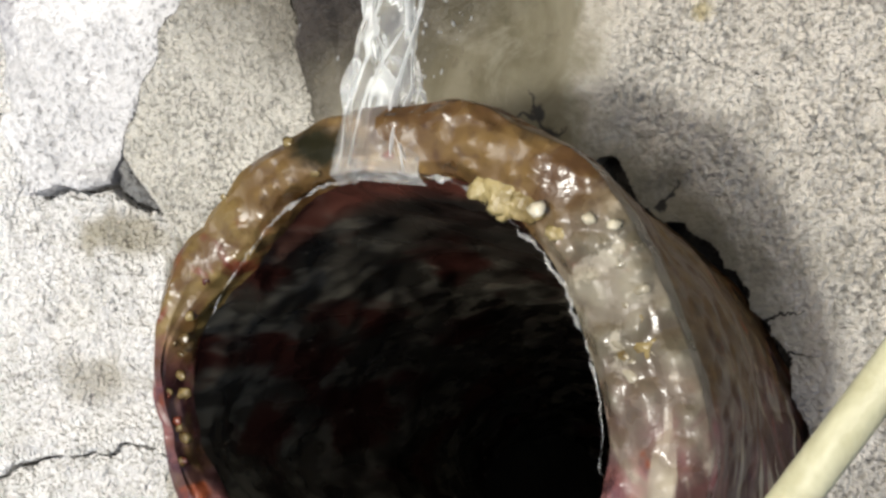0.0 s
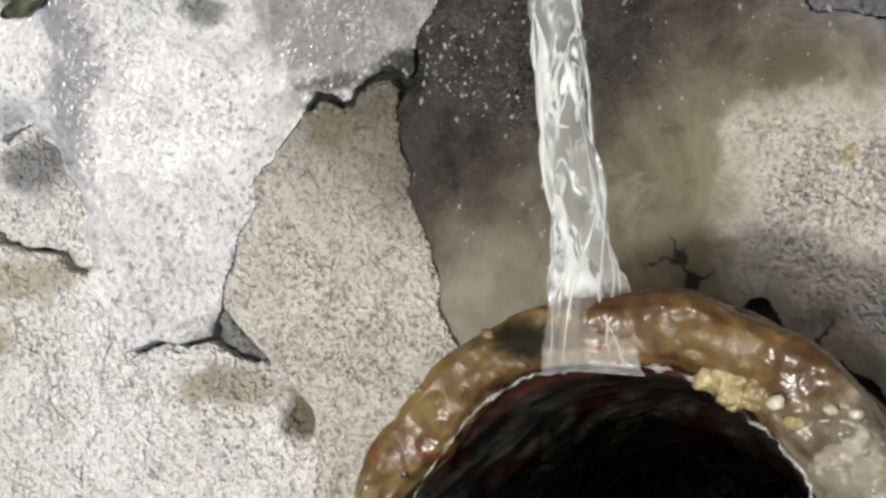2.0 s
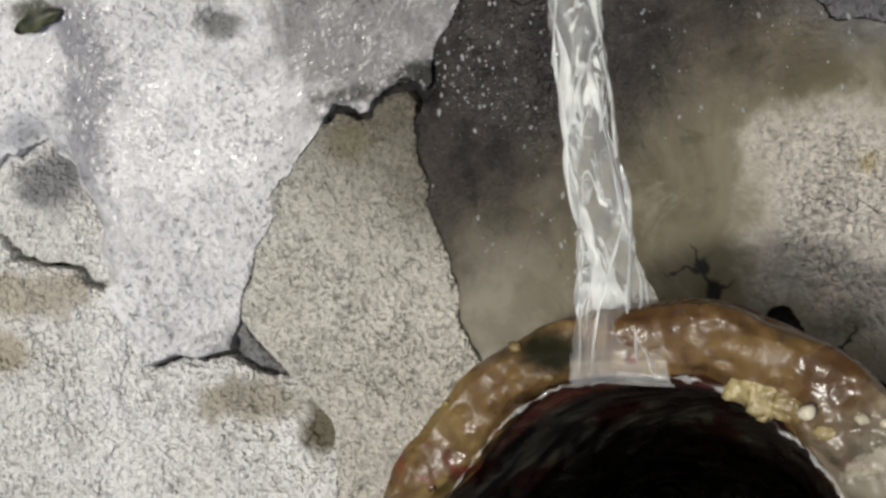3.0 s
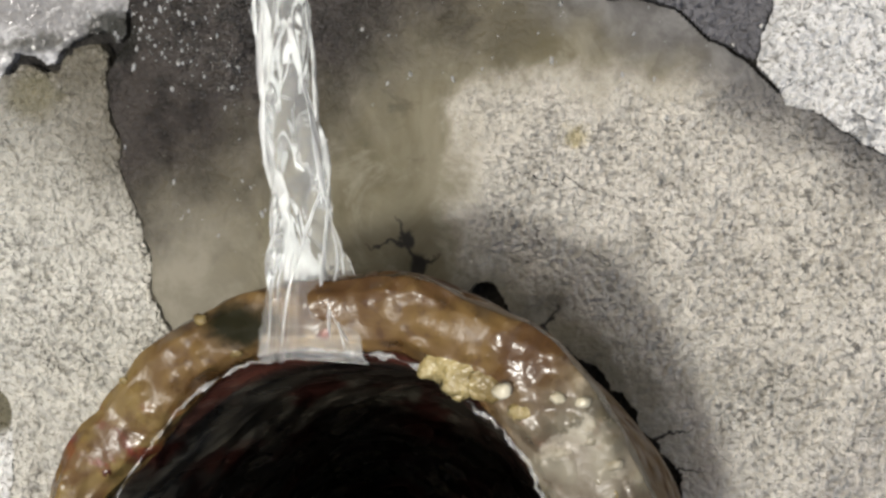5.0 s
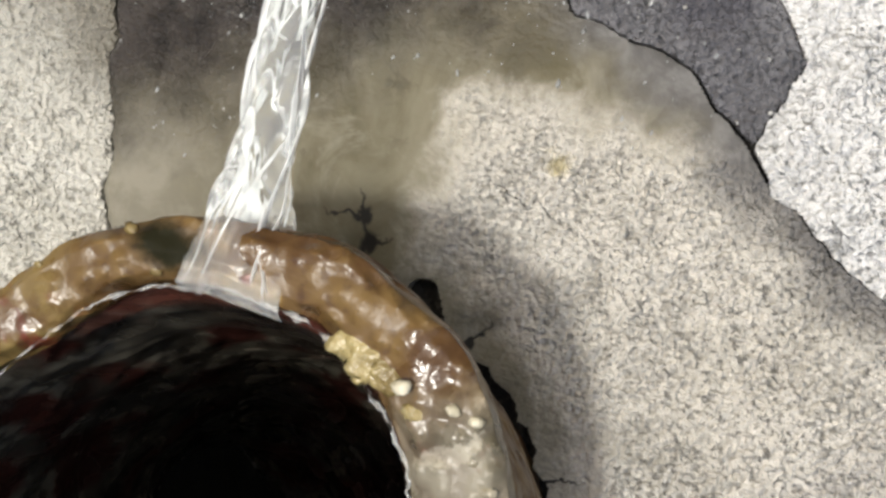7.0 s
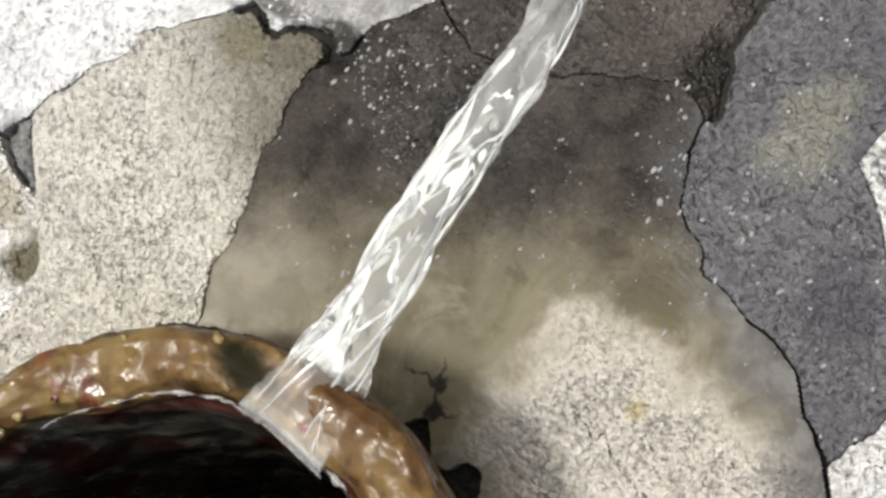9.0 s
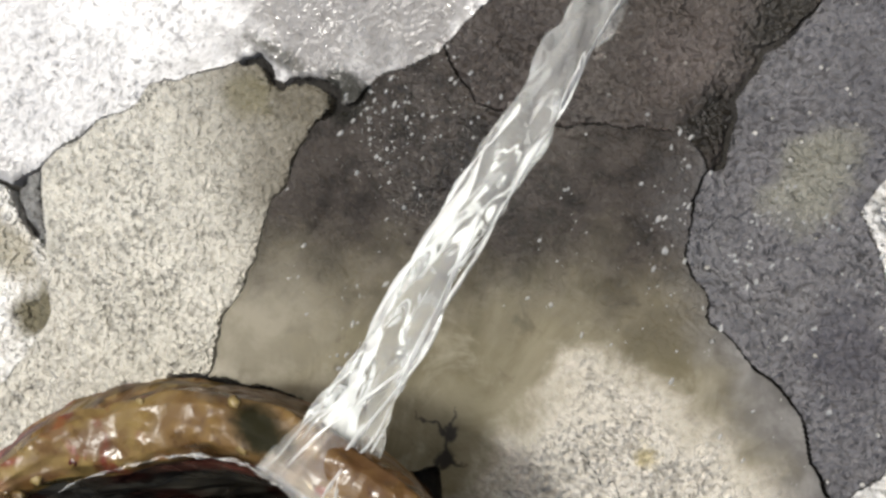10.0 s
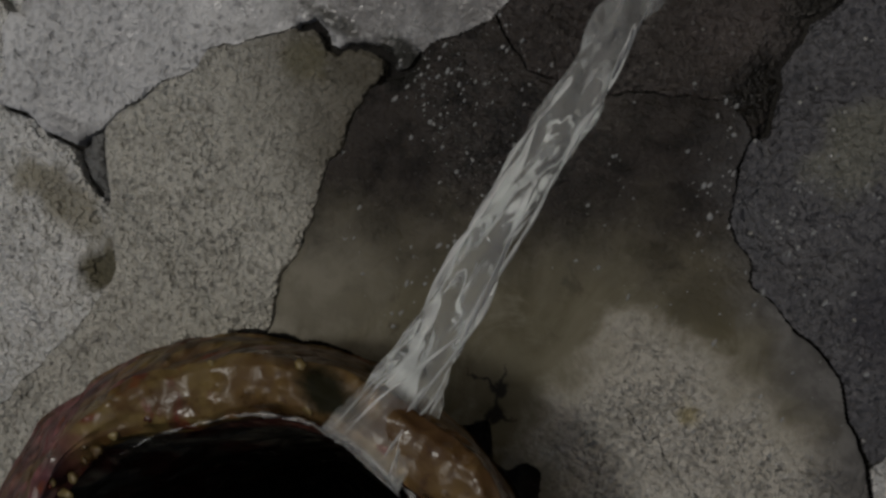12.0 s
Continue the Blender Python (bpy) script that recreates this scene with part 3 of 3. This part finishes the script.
def build_slope():
    stone("pale_stone", CRACK + HEAD + FLANK + SEAM + [(-0.64, -0.6), (-0.30, -0.6)], PALE,
          "pale sandy stone with dark pits beside the pipe", -0.006, (0.0, 0.0), 0.006, 0.003, 0.002, 11, opening=pipe_opening())
    stone("mossy_stone", SEAM[:1] + LEFT_JOINT + BLOCK_LOW + [(-1.75, -0.26)] + LOWER_JOINT[::-1][1:] + SEAM[::-1][:-1], MOSSY,
          "sunlit pale stone with a brown mossy upper edge", 0.022, (-0.05, 0.0), 0.022, 0.009, 0.006, 23,
          extra=together(hollow(-0.635, 0.25, 0.04, 0.06, 0.022), hollow(-0.78, 0.33, 0.12, 0.035, 0.012)))
    stone("low_stone", [(-0.64, -0.6), (-0.66, -0.075)] + LOWER_JOINT + [(-1.75, -0.6)], MOSSY,
          "pale rounded stone below the mossy one", 0.02, (0, 0), 0.03, 0.008, 0.02, 31)
    stone("drenched_stone", HEAD + FLANK[:-2] + [(-0.80, 0.425)] + LEFT_JOINT[1:] + BLOCK_HIGH[::-1] + [(-1.75, 1.75), (-0.16, 1.75), (-0.28, 1.2), (-0.33, 1.0), (-0.385, 0.90)], GREY_WET,
          "grey stone drenched and shining with spray", -0.013, (0.0, 0.0), 0.006, 0.002, 0.0015, 41, fine=0.0008, extra=leaning)
    stone("joint_stone", FLANK[-3:] + [(-0.674, 0.346), (-0.737, 0.361), (-0.817, 0.402), (-0.80, 0.425)], JOINT_GREY,
          "small grey stone wedged into the joint", -0.012, (0, 0), 0.012, 0.008, 0.004, 57)
    stone("wedge_stone", BLOCK_LOW + BLOCK_HIGH + [(-1.03, 0.50)], MOSSY,
          "greyish wedge-shaped stone in the joint", 0.02, (0, 0), 0.02, 0.007, 0.012, 53)
    stone("cement_bed", CRACK[::-1] + [(-0.30, -0.6), (1.25, -0.6), (1.25, 0.42)] + RIGHT_EDGE[::-1][1:] + ROCK_EDGE[::-1] + LEDGE[::-1] + [(-0.385, 0.90), (-0.42, 0.825)], BED,
          "cement bed round the pipe, wet and olive below its mouth", 0.008, (0, 0), 0.007, 0.0008, 0.002, 61, fine=0.0008,
          extra=together(hollow(0.185, 0.49, 0.04, 0.04, 0.024), hollow(0.25, 0.42, 0.05, 0.035, 0.024), hollow(0.055, 0.475, 0.025, 0.03, 0.022)), opening=pipe_opening())
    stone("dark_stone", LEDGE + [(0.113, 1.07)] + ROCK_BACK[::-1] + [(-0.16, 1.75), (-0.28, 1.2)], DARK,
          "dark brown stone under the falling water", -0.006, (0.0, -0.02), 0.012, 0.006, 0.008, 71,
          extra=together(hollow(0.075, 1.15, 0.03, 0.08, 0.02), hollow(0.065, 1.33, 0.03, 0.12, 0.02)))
    stone("speckled_rock", ROCK_EDGE + ROCK_SIDE + ROCK_BACK, ROCK,
          "grey rock glittering with white specks", 0.0, (0.06, 0.03), 0.018, 0.007, 0.003, 83)
    stone("pale_rock", ROCK_SIDE[::-1] + [(0.54, 0.77)] + RIGHT_EDGE + [(1.25, 1.75)], WHITE,
          "whitish rock with dark pits", 0.008, (0.0, 0.0), 0.012, 0.007, 0.006, 97)


def build_wall():
    """The body of the slope behind the stones, with a round opening for the pipe."""
    bm = bmesh.new()
    n, cu, cv, r = 64, -0.03, -0.05, 0.50
    rings = []
    for depth in (0.036, 3.0):
        inner, outer = [], []
        for i in range(n):
            a = 2 * math.pi * i / n
            c, s = math.cos(a), math.sin(a)
            inner.append(bm.verts.new((cu + r * c, depth, cv + r * s)))
            k = 14.0 / max(abs(c), abs(s))
            outer.append(bm.verts.new((cu + k * c, depth, cv + k * s * (0.8 if s > 0 else 0.6))))
        rings += [inner, outer]
    for a, b in ((0, 1), (1, 3), (3, 2), (2, 0)):
        for i in range(n):
            j = (i + 1) % n
            bm.faces.new((rings[a][i], rings[b][i], rings[b][j], rings[a][j]))
    bmesh.ops.recalc_face_normals(bm, faces=bm.faces)
    data = bpy.data.meshes.new("wall_north")
    bm.to_mesh(data)
    bm.free()
    data.materials.append(MORTAR)
    wall = new("wall_north", data)
    wall.matrix_world = SLOPE
    tagged(wall, "mortared body of the stone slope", "wall", kind="structure")


def build_ground():
    data = bpy.data.meshes.new("ground")
    n, size = 40, 40.0
    xs = np.sign(np.linspace(-1, 1, n + 1)) * np.abs(np.linspace(-1, 1, n + 1)) ** 3 * size
    verts = [(x, y, 0.02 * float(noise.noise((x, y, 0.0)))) for x in xs for y in xs]
    faces = [(i * (n + 1) + j, (i + 1) * (n + 1) + j, (i + 1) * (n + 1) + j + 1, i * (n + 1) + j + 1) for i in range(n) for j in range(n)]
    data.from_pydata(verts, [], faces)
    data.materials.append(GROUND)
    tagged(new("ground", data), "bare gravelly soil at the foot of the slope", "ground", kind="structure")


build_wall()
build_ground()
build_slope()


# ---- the pipe ----
def tube(name, rings, material, parent, label="", lumps=0.01, scale=9.0, seed=3, n=400, cap=False, rows=8):
    """A skin through rings (u, v, depth, radius), roughened outward."""
    verts, faces = [], []
    angle = np.linspace(0, 2 * math.pi, n, endpoint=False)
    ring_at = np.linspace(0, len(rings) - 1, len(rings) * rows)
    table = np.array(rings, float)
    fine = np.stack([np.interp(ring_at, np.arange(len(rings)), table[:, c]) for c in range(4)], -1)
    away = lambda at, width: np.exp(-((np.degrees(np.angle(np.exp(1j * (angle - radians(at))))) / width) ** 2))
    worn = 0.028 * away(188, 25) - 0.010 * away(18, 26) - 0.009 * away(142, 14) + 0.007 * away(70, 14)
    for u, v, d, r in fine:
        r = r + worn * min(1.0, max(0.0, (0.34 - r) / 0.03))
        ring = np.stack([u + r * np.cos(angle), np.full(n, d), v + r * np.sin(angle)], -1)
        bump = (rough_noise(ring, scale, 2, seed) + 0.45 * np.abs(rough_noise(ring, 2.6 * scale, 2, seed + 20)) + 0.12)[:, None] * lumps
        out = np.stack([np.cos(angle), np.full(n, -0.6), np.sin(angle)], -1)
        verts.append(ring + bump * out)
    verts = np.concatenate(verts)
    for k in range(len(fine) - 1):
        for i in range(n):
            j = (i + 1) % n
            faces.append((k * n + i, k * n + j, (k + 1) * n + j, (k + 1) * n + i))
    if cap:
        faces.append([(len(fine) - 1) * n + i for i in range(n)])
    ob = mesh_object(name, verts, faces, material, parent)
    return tagged(ob, label)


def build_pipe():
    pipe = new("water_pipe")
    pipe.matrix_world = SLOPE
    tagged(pipe, "rusted iron spout pipe crusted with lime, set in cement", "pipe")
    tube("barrel", [(-0.045, -0.065, 0.25, 0.512), (-0.045, -0.065, 0.0, 0.512), (-0.022, -0.03, -0.08, 0.486), (0.01, 0.03, -0.17, 0.452), (0.04, 0.085, -0.27, 0.418), (0.058, 0.122, -0.36, 0.392), (0.066, 0.138, -0.41, 0.382)],
         RUST, pipe, "rusted tapering outside", 0.012, 7, 3)
    tube("rim", [(0.066, 0.138, -0.41, 0.382), (0.066, 0.139, -0.434, 0.379), (0.063, 0.14, -0.446, 0.362), (0.055, 0.14, -0.447, 0.33), (0.046, 0.139, -0.44, 0.305), (0.042, 0.138, -0.425, 0.292), (0.04, 0.137, -0.40, 0.287)],
         RIM, pipe, "lime-crusted wet rim", 0.012, 7, 3)
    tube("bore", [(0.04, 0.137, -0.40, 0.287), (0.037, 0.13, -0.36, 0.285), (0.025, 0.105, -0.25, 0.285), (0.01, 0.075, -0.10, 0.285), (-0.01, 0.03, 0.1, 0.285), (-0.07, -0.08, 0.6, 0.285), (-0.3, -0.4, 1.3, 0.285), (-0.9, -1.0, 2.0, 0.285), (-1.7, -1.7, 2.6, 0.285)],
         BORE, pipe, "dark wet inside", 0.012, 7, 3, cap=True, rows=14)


def lump(name, u, d, v, size, material, parent, seed, squash=0.6):
    bm = bmesh.new()
    bmesh.ops.create_icosphere(bm, subdivisions=3 if size > 0.015 else 2, radius=1.0)
    co = np.array([tuple(x.co) for x in bm.verts])
    h = 1 + 0.35 * rough_noise(co + seed, 1.6, 3, seed) + 0.22 * rough_noise(co + seed, 4.5, 2, seed + 3)
    for x, p, k in zip(bm.verts, co, h):
        x.co = (u + p[0] * size * k, d + p[1] * size * k * squash, v + p[2] * size * k * 0.8)
    return part(name, bm, material, parent)


build_pipe()


# ---- the water ----
def stream_at(s):
    if s < 0:
        return np.array([0.03, -0.460 - 1.3 * s, 0.440 + 0.6 * s])
    return np.array([0.03 - 0.205 * s - 0.06 * s * s, -0.460 + 0.46 * s + 0.14 * s * s, 0.440 + s])


def skin(rings, n):
    faces = [(k * n + i, k * n + (i + 1) % n, (k + 1) * n + (i + 1) % n, (k + 1) * n + i) for k in range(rings - 1) for i in range(n)]
    return faces + [list(range(n))[::-1], [(rings - 1) * n + i for i in range(n)]]


def build_stream():
    """The stream: a fan that leaves the lip, gathers and twists as it falls, and the bead of water that feeds it."""
    stream = new("water_stream")
    stream.matrix_world = SLOPE
    tagged(stream, "clear twisting stream of water falling from the pipe", "water")
    n, m = 48, 260
    verts = []
    angle = np.linspace(0, 2 * math.pi, n, endpoint=False)
    for k in range(m):
        s = -0.018 + 0.978 * k / (m - 1)
        c = stream_at(s)
        s = max(s, 0.0)
        fan = math.exp(-s / 0.05)
        wide = 0.037 + 0.022 * math.exp(-s / 0.03) - 0.006 * s + 0.005 * math.sin(9 * s + 1) + 0.006 * math.sin(21 * s)
        thick = 0.0025 + 0.0275 * min(1.0, s / 0.12) + 0.005 * math.sin(17 * s) * min(1.0, s / 0.12)
        fade = min(1.0, s / 0.1)
        turn = fade * (2.6 * s + 0.7 * math.sin(6 * s))
        ripple = 1 + 0.20 * fade * np.sin(3 * angle + 22 * s) + 0.13 * fade * np.sin(5 * angle - 37 * s) + 0.08 * np.sin(2 * angle + 55 * s)
        a, b = wide * np.cos(angle) * ripple, thick * np.sin(angle) * ripple
        x, y = a * math.cos(turn) - b * math.sin(turn), a * math.sin(turn) + b * math.cos(turn)
        sag = -1.72 * fan * x * x       # the foot of the fan follows the round lip
        ring = np.stack([c[0] + x, c[1] + y, c[2] + sag], -1)
        ring += 0.005 * fade * rough_noise(ring * np.array([1, 1, 0.35]), 30, 3, 9)[:, None]
        verts.append(ring)
    jet = mesh_object("jet", np.concatenate(verts), skin(m, n), WATER, stream)
    jet.visible_shadow = False
    # airy strands that wind round the jet
    for number in range(16):
        rng = random.Random(40 + number)
        first = rng.choice((0.0, 0.0, 0.05, 0.15, 0.3, 0.45, 0.6)) + 0.04 * rng.random()
        last = min(0.95, first + rng.uniform(0.22, 0.5))
        if number > 9:
            first, last = 0.0, rng.uniform(0.07, 0.2)
        a0, spin, thin = rng.uniform(0, 2 * math.pi), rng.uniform(-5, 5), rng.uniform(0.004, 0.010) * (0.4 if number > 9 else 1.0)
        rings = []
        for k in range(90):
            q = k / 89
            s = first + (last - first) * q
            c, fan, fade = stream_at(s), math.exp(-s / 0.05), min(1.0, s / 0.1)
            wide, thick = 0.037 + 0.022 * math.exp(-s / 0.03) - 0.006 * s + 0.012 * math.sin(21 * s + number) * fade, 0.008 + 0.026 * fade
            a = a0 + spin * s + 0.5 * math.sin(14 * s + number)
            turn = fade * (2.6 * s + 0.7 * math.sin(6 * s))
            x0, y0 = 0.97 * wide * math.cos(a), 0.97 * thick * math.sin(a)
            x, y = x0 * math.cos(turn) - y0 * math.sin(turn), x0 * math.sin(turn) + y0 * math.cos(turn)
            r = thin * (math.sin(math.pi * min(1, max(0, q))) ** 0.5 + 0.05) * (1 + 0.5 * math.sin(38 * s + 2 * number))
            out = math.atan2(y, x)
            tx, ty = -math.sin(out), math.cos(out)
            ring = [(c[0] + x + r * math.cos(w) * tx + 0.25 * r * math.sin(w) * ty, c[1] + y + r * math.cos(w) * ty - 0.25 * r * math.sin(w) * tx, c[2] - 1.72 * fan * x * x) for w in np.linspace(0, 2 * math.pi, 8, endpoint=False)]
            rings.append(np.array(ring))
        strand = mesh_object("strand", np.concatenate(rings), skin(90, 8), FROTH, stream)
        strand.visible_shadow = False
    verts, m, n = [], 170, 10
    turn = np.linspace(0, 2 * math.pi, n, endpoint=False)
    for k in range(m):
        a = radians(-8 + 172 * k / (m - 1))
        r = 0.296 + 0.007 * math.exp(-((a - 1.22) / 0.25) ** 2) - 0.010 * math.exp(-((a - 0.31) / 0.45) ** 2) - 0.009 * math.exp(-((a - 2.48) / 0.25) ** 2) + 0.006 * float(noise.noise((7 * a, 1.0, 3.0))) + 0.004 * float(noise.noise((31 * a, 5.0, 3.0)))
        c = np.array([0.041 + r * math.cos(a), -0.432, 0.138 + r * math.sin(a)])
        size = 0.0034 * min(1.0, 0.1 + 4 * k / m, 0.1 + 4 * (m - 1 - k) / m) * max(0.05, 0.55 + 1.6 * float(noise.noise((13 * a, 2.0, 1.0))))
        verts.append(c + size * (np.cos(turn)[:, None] * np.array([math.cos(a), 0, math.sin(a)]) + np.sin(turn)[:, None] * np.array([0, 1, 0])))
    bead = tagged(mesh_object("bead", np.concatenate(verts), skin(m, n), WATER, stream), "bright bead of water along the lip")
    bead.visible_shadow = False


build_stream()


# ---- crusts on the rim ----
def knob_material(name, low, high):
    k = Nodes(name)
    n, f = k.noise(16, 4, 0.6, 0.3), k.noise(70, 3)
    color = k.mix(k.step(n, 0.36, 0.62), low, high)
    color = k.mix(k.step(f, 0.55, 0.72, 0.0, 0.5), color, tuple(0.4 * c for c in low))
    return k.done(color, 0.24, k.bump(k.math("ADD", n, k.math("MULTIPLY", f, 0.4)), 0.8, 0.0008))


def build_crust():
    rim = bpy.data.objects["rim"]
    chip = knob_material("lime_chips", (0.42, 0.38, 0.27), (0.66, 0.61, 0.47))
    for name, u, d, v, size, squash in (
        ("lime_crust", 0.205, -0.447, 0.412, 0.030, 0.13), ("lime_crust", 0.235, -0.449, 0.402, 0.024, 0.15), ("lime_crust", 0.172, -0.443, 0.420, 0.018, 0.18),
        ("lime_chip", 0.254, -0.466, 0.400, 0.011, 0.5), ("lime_chip", 0.314, -0.456, 0.391, 0.009, 0.8), ("lime_chip", 0.341, -0.448, 0.386, 0.009, 0.8),
        ("lime_crust", 0.275, -0.448, 0.375, 0.016, 0.25), ("lime_crust", 0.30, -0.447, 0.37, 0.013, 0.3)):
        lump(name, u, d, v, size, chip if name == "lime_chip" else LIME, rim, int(1000 * u) % 37, squash)
    cream = knob_material("cream_lime", (0.17, 0.145, 0.09), (0.34, 0.305, 0.225))
    ochre = knob_material("ochre_crust", (0.085, 0.05, 0.016), (0.25, 0.19, 0.075))
    red = knob_material("red_iron_crust", (0.06, 0.012, 0.007), (0.17, 0.04, 0.02))
    rng = random.Random(77)
    for low, high, count, kinds in ((-15, 52, 34, (cream, cream, cream, ochre)), (112, 200, 30, (ochre, ochre, ochre, red)), (60, 110, 8, (ochre, red))):
        for _ in range(count):
            a, r = radians(rng.uniform(low, high)), rng.uniform(0.318, 0.37)
            size = rng.uniform(0.006, 0.017) if low < 0 else rng.uniform(0.005, 0.011)
            lump("crust_knob", 0.055 + r * math.cos(a), -0.447 + 0.3 * size, 0.14 + r * math.sin(a), size, rng.choice(kinds), rim, rng.randint(1, 60), 0.4)


build_crust()


# ---- spray on the stones, a dry stalk ----
def build_drops():
    """Drops of spray that cling to the wet stones below the mouth."""
    rng = random.Random(8)
    ball = bmesh.new()
    bmesh.ops.create_icosphere(ball, subdivisions=1, radius=1.0)
    shape = np.array([tuple(v.co) for v in ball.verts])
    sides = [[v.index for v in f.verts] for f in ball.faces]
    ball.free()
    verts, faces = [], []
    graph = bpy.context.evaluated_depsgraph_get()
    out = (SLOPE.to_3x3() @ Vector((0, 1, 0))).normalized()
    back = SLOPE.inverted()
    fields = [(-0.17, 0.64, 0.05, 0.05, 45), (-0.20, 0.88, 0.07, 0.08, 170), (-0.33, 0.90, 0.08, 0.08, 130), (0.04, 0.95, 0.12, 0.08, 90), (0.26, 1.03, 0.10, 0.12, 220), (0.3, 0.72, 0.14, 0.03, 20), (-0.1, 0.6, 0.15, 0.10, 20)]
    for cu, cv, ru, rv, count in fields:
        nests = [(rng.gauss(cu, ru), rng.gauss(cv, rv)) for _ in range(max(3, count // 9))]
        for _ in range(count):
            nest = rng.choice(nests)
            u, v = rng.gauss(nest[0], 0.028), rng.gauss(nest[1], 0.028)
            hit, place, _, _, ob, _ = scene.ray_cast(graph, SLOPE @ Vector((u, -0.30, v)), out)
            if not hit or ob.name.startswith(("jet", "strand", "rim", "barrel", "bead")):
                continue
            p, r = back @ place, 0.0009 + 0.0034 * rng.random() ** 3
            base = len(verts)
            long, a = rng.uniform(0.7, 2.2), rng.uniform(-0.6, 0.6)
            c, sn = math.cos(a), math.sin(a)
            verts += [(p.x + r * (c * x - sn * long * z), p.y + 0.5 * r * y, p.z + r * (sn * x + c * long * z)) for x, y, z in shape]
            faces += [[base + i for i in f] for f in sides]
    ob = mesh_object("water_drops", verts, faces, DROPS)
    tagged(ob, "clear drops of spray clinging to wet stone", "water drops", kind="stuff")


def stalk_material():
    k = Nodes("dry_stalk")
    n = k.noise(6, 4, 0.6, 0.3, k.stretch(3, 3, 3))
    return k.done(k.mix(k.step(n, 0.35, 0.65), (0.42, 0.40, 0.24), (0.58, 0.56, 0.38)), 0.5, k.bump(n, 0.08, 0.02))


def build_stalk():
    """A pale dry stalk that leans over the pipe from the stones above it."""
    path = [(0.30, 0.02, -0.38), (0.33, -0.30, -0.30), (0.44, -0.70, -0.16), (0.56, -0.96, 0.03), (0.689, -1.0, 0.226), (0.750, -1.0, 0.321), (0.78, -1.0, 0.37)]
    n, m = 12, 60
    verts = []
    ring_at = np.linspace(0, len(path) - 1, m)
    table = np.array(path)
    turn = np.linspace(0, 2 * math.pi, n, endpoint=False)
    for k, t in enumerate(ring_at):
        c = [np.interp(t, range(len(path)), table[:, i]) for i in range(3)]
        r = (0.017 - 0.004 * k / m) * (1 + 0.25 * math.exp(-((k - 24) / 1.5) ** 2))
        verts.append(np.stack([c[0] + r * np.cos(turn), np.full(n, c[1]) + r * np.sin(turn), np.full(n, c[2]) - 0.4 * r * np.cos(turn)], -1))
    ob = mesh_object("dry_stalk", np.concatenate(verts), skin(m, n), stalk_material())
    tagged(ob, "pale yellow dry plant stalk leaning out from the stones", "stalk")


def build_leaf():
    """A small curled wet leaf that sticks to the drenched stone."""
    k = Nodes("wet_leaf")
    n = k.noise(30, 3)
    green = k.done(k.mix(k.step(n, 0.35, 0.65), (0.03, 0.034, 0.018), (0.085, 0.09, 0.055)), 0.25, k.bump(n, 0.5, 0.0005))
    graph = bpy.context.evaluated_depsgraph_get()
    out = (SLOPE.to_3x3() @ Vector((0, 1, 0))).normalized()
    _, place, _, _, _, _ = scene.ray_cast(graph, SLOPE @ Vector((-1.108, -0.30, 1.009)), out)
    deep = (SLOPE.inverted() @ place).y - 0.006
    n, m = 24, 8
    verts = []
    for side in (0.0, 0.0025):
        for i in range(n + 1):
            x = i / n
            wide = 0.019 * math.sin(math.pi * x) ** 0.7 * (1 + 0.15 * math.sin(17 * x))
            for j in range(m + 1):
                y = 2 * j / m - 1
                a, b = 0.11 * (x - 0.5), wide * y
                verts.append((-1.108 + 0.97 * a - 0.25 * b, deep + side - 0.008 * y * y - 0.006 * math.sin(3 * x), 1.009 + 0.25 * a + 0.97 * b))
    w, half = m + 1, (n + 1) * (m + 1)
    faces = []
    for i in range(n):
        for j in range(m):
            q = (i * w + j, (i + 1) * w + j, (i + 1) * w + j + 1, i * w + j + 1)
            faces += [q, tuple(half + v for v in q[::-1])]
        for j in (0, m):
            faces.append((i * w + j, (i + 1) * w + j, half + (i + 1) * w + j, half + i * w + j))
    tagged(mesh_object("leaf", verts, faces, green), "small dark green wet leaf stuck to grey stone", "leaf")


bpy.context.view_layer.update()
build_drops()
build_leaf()
build_stalk()
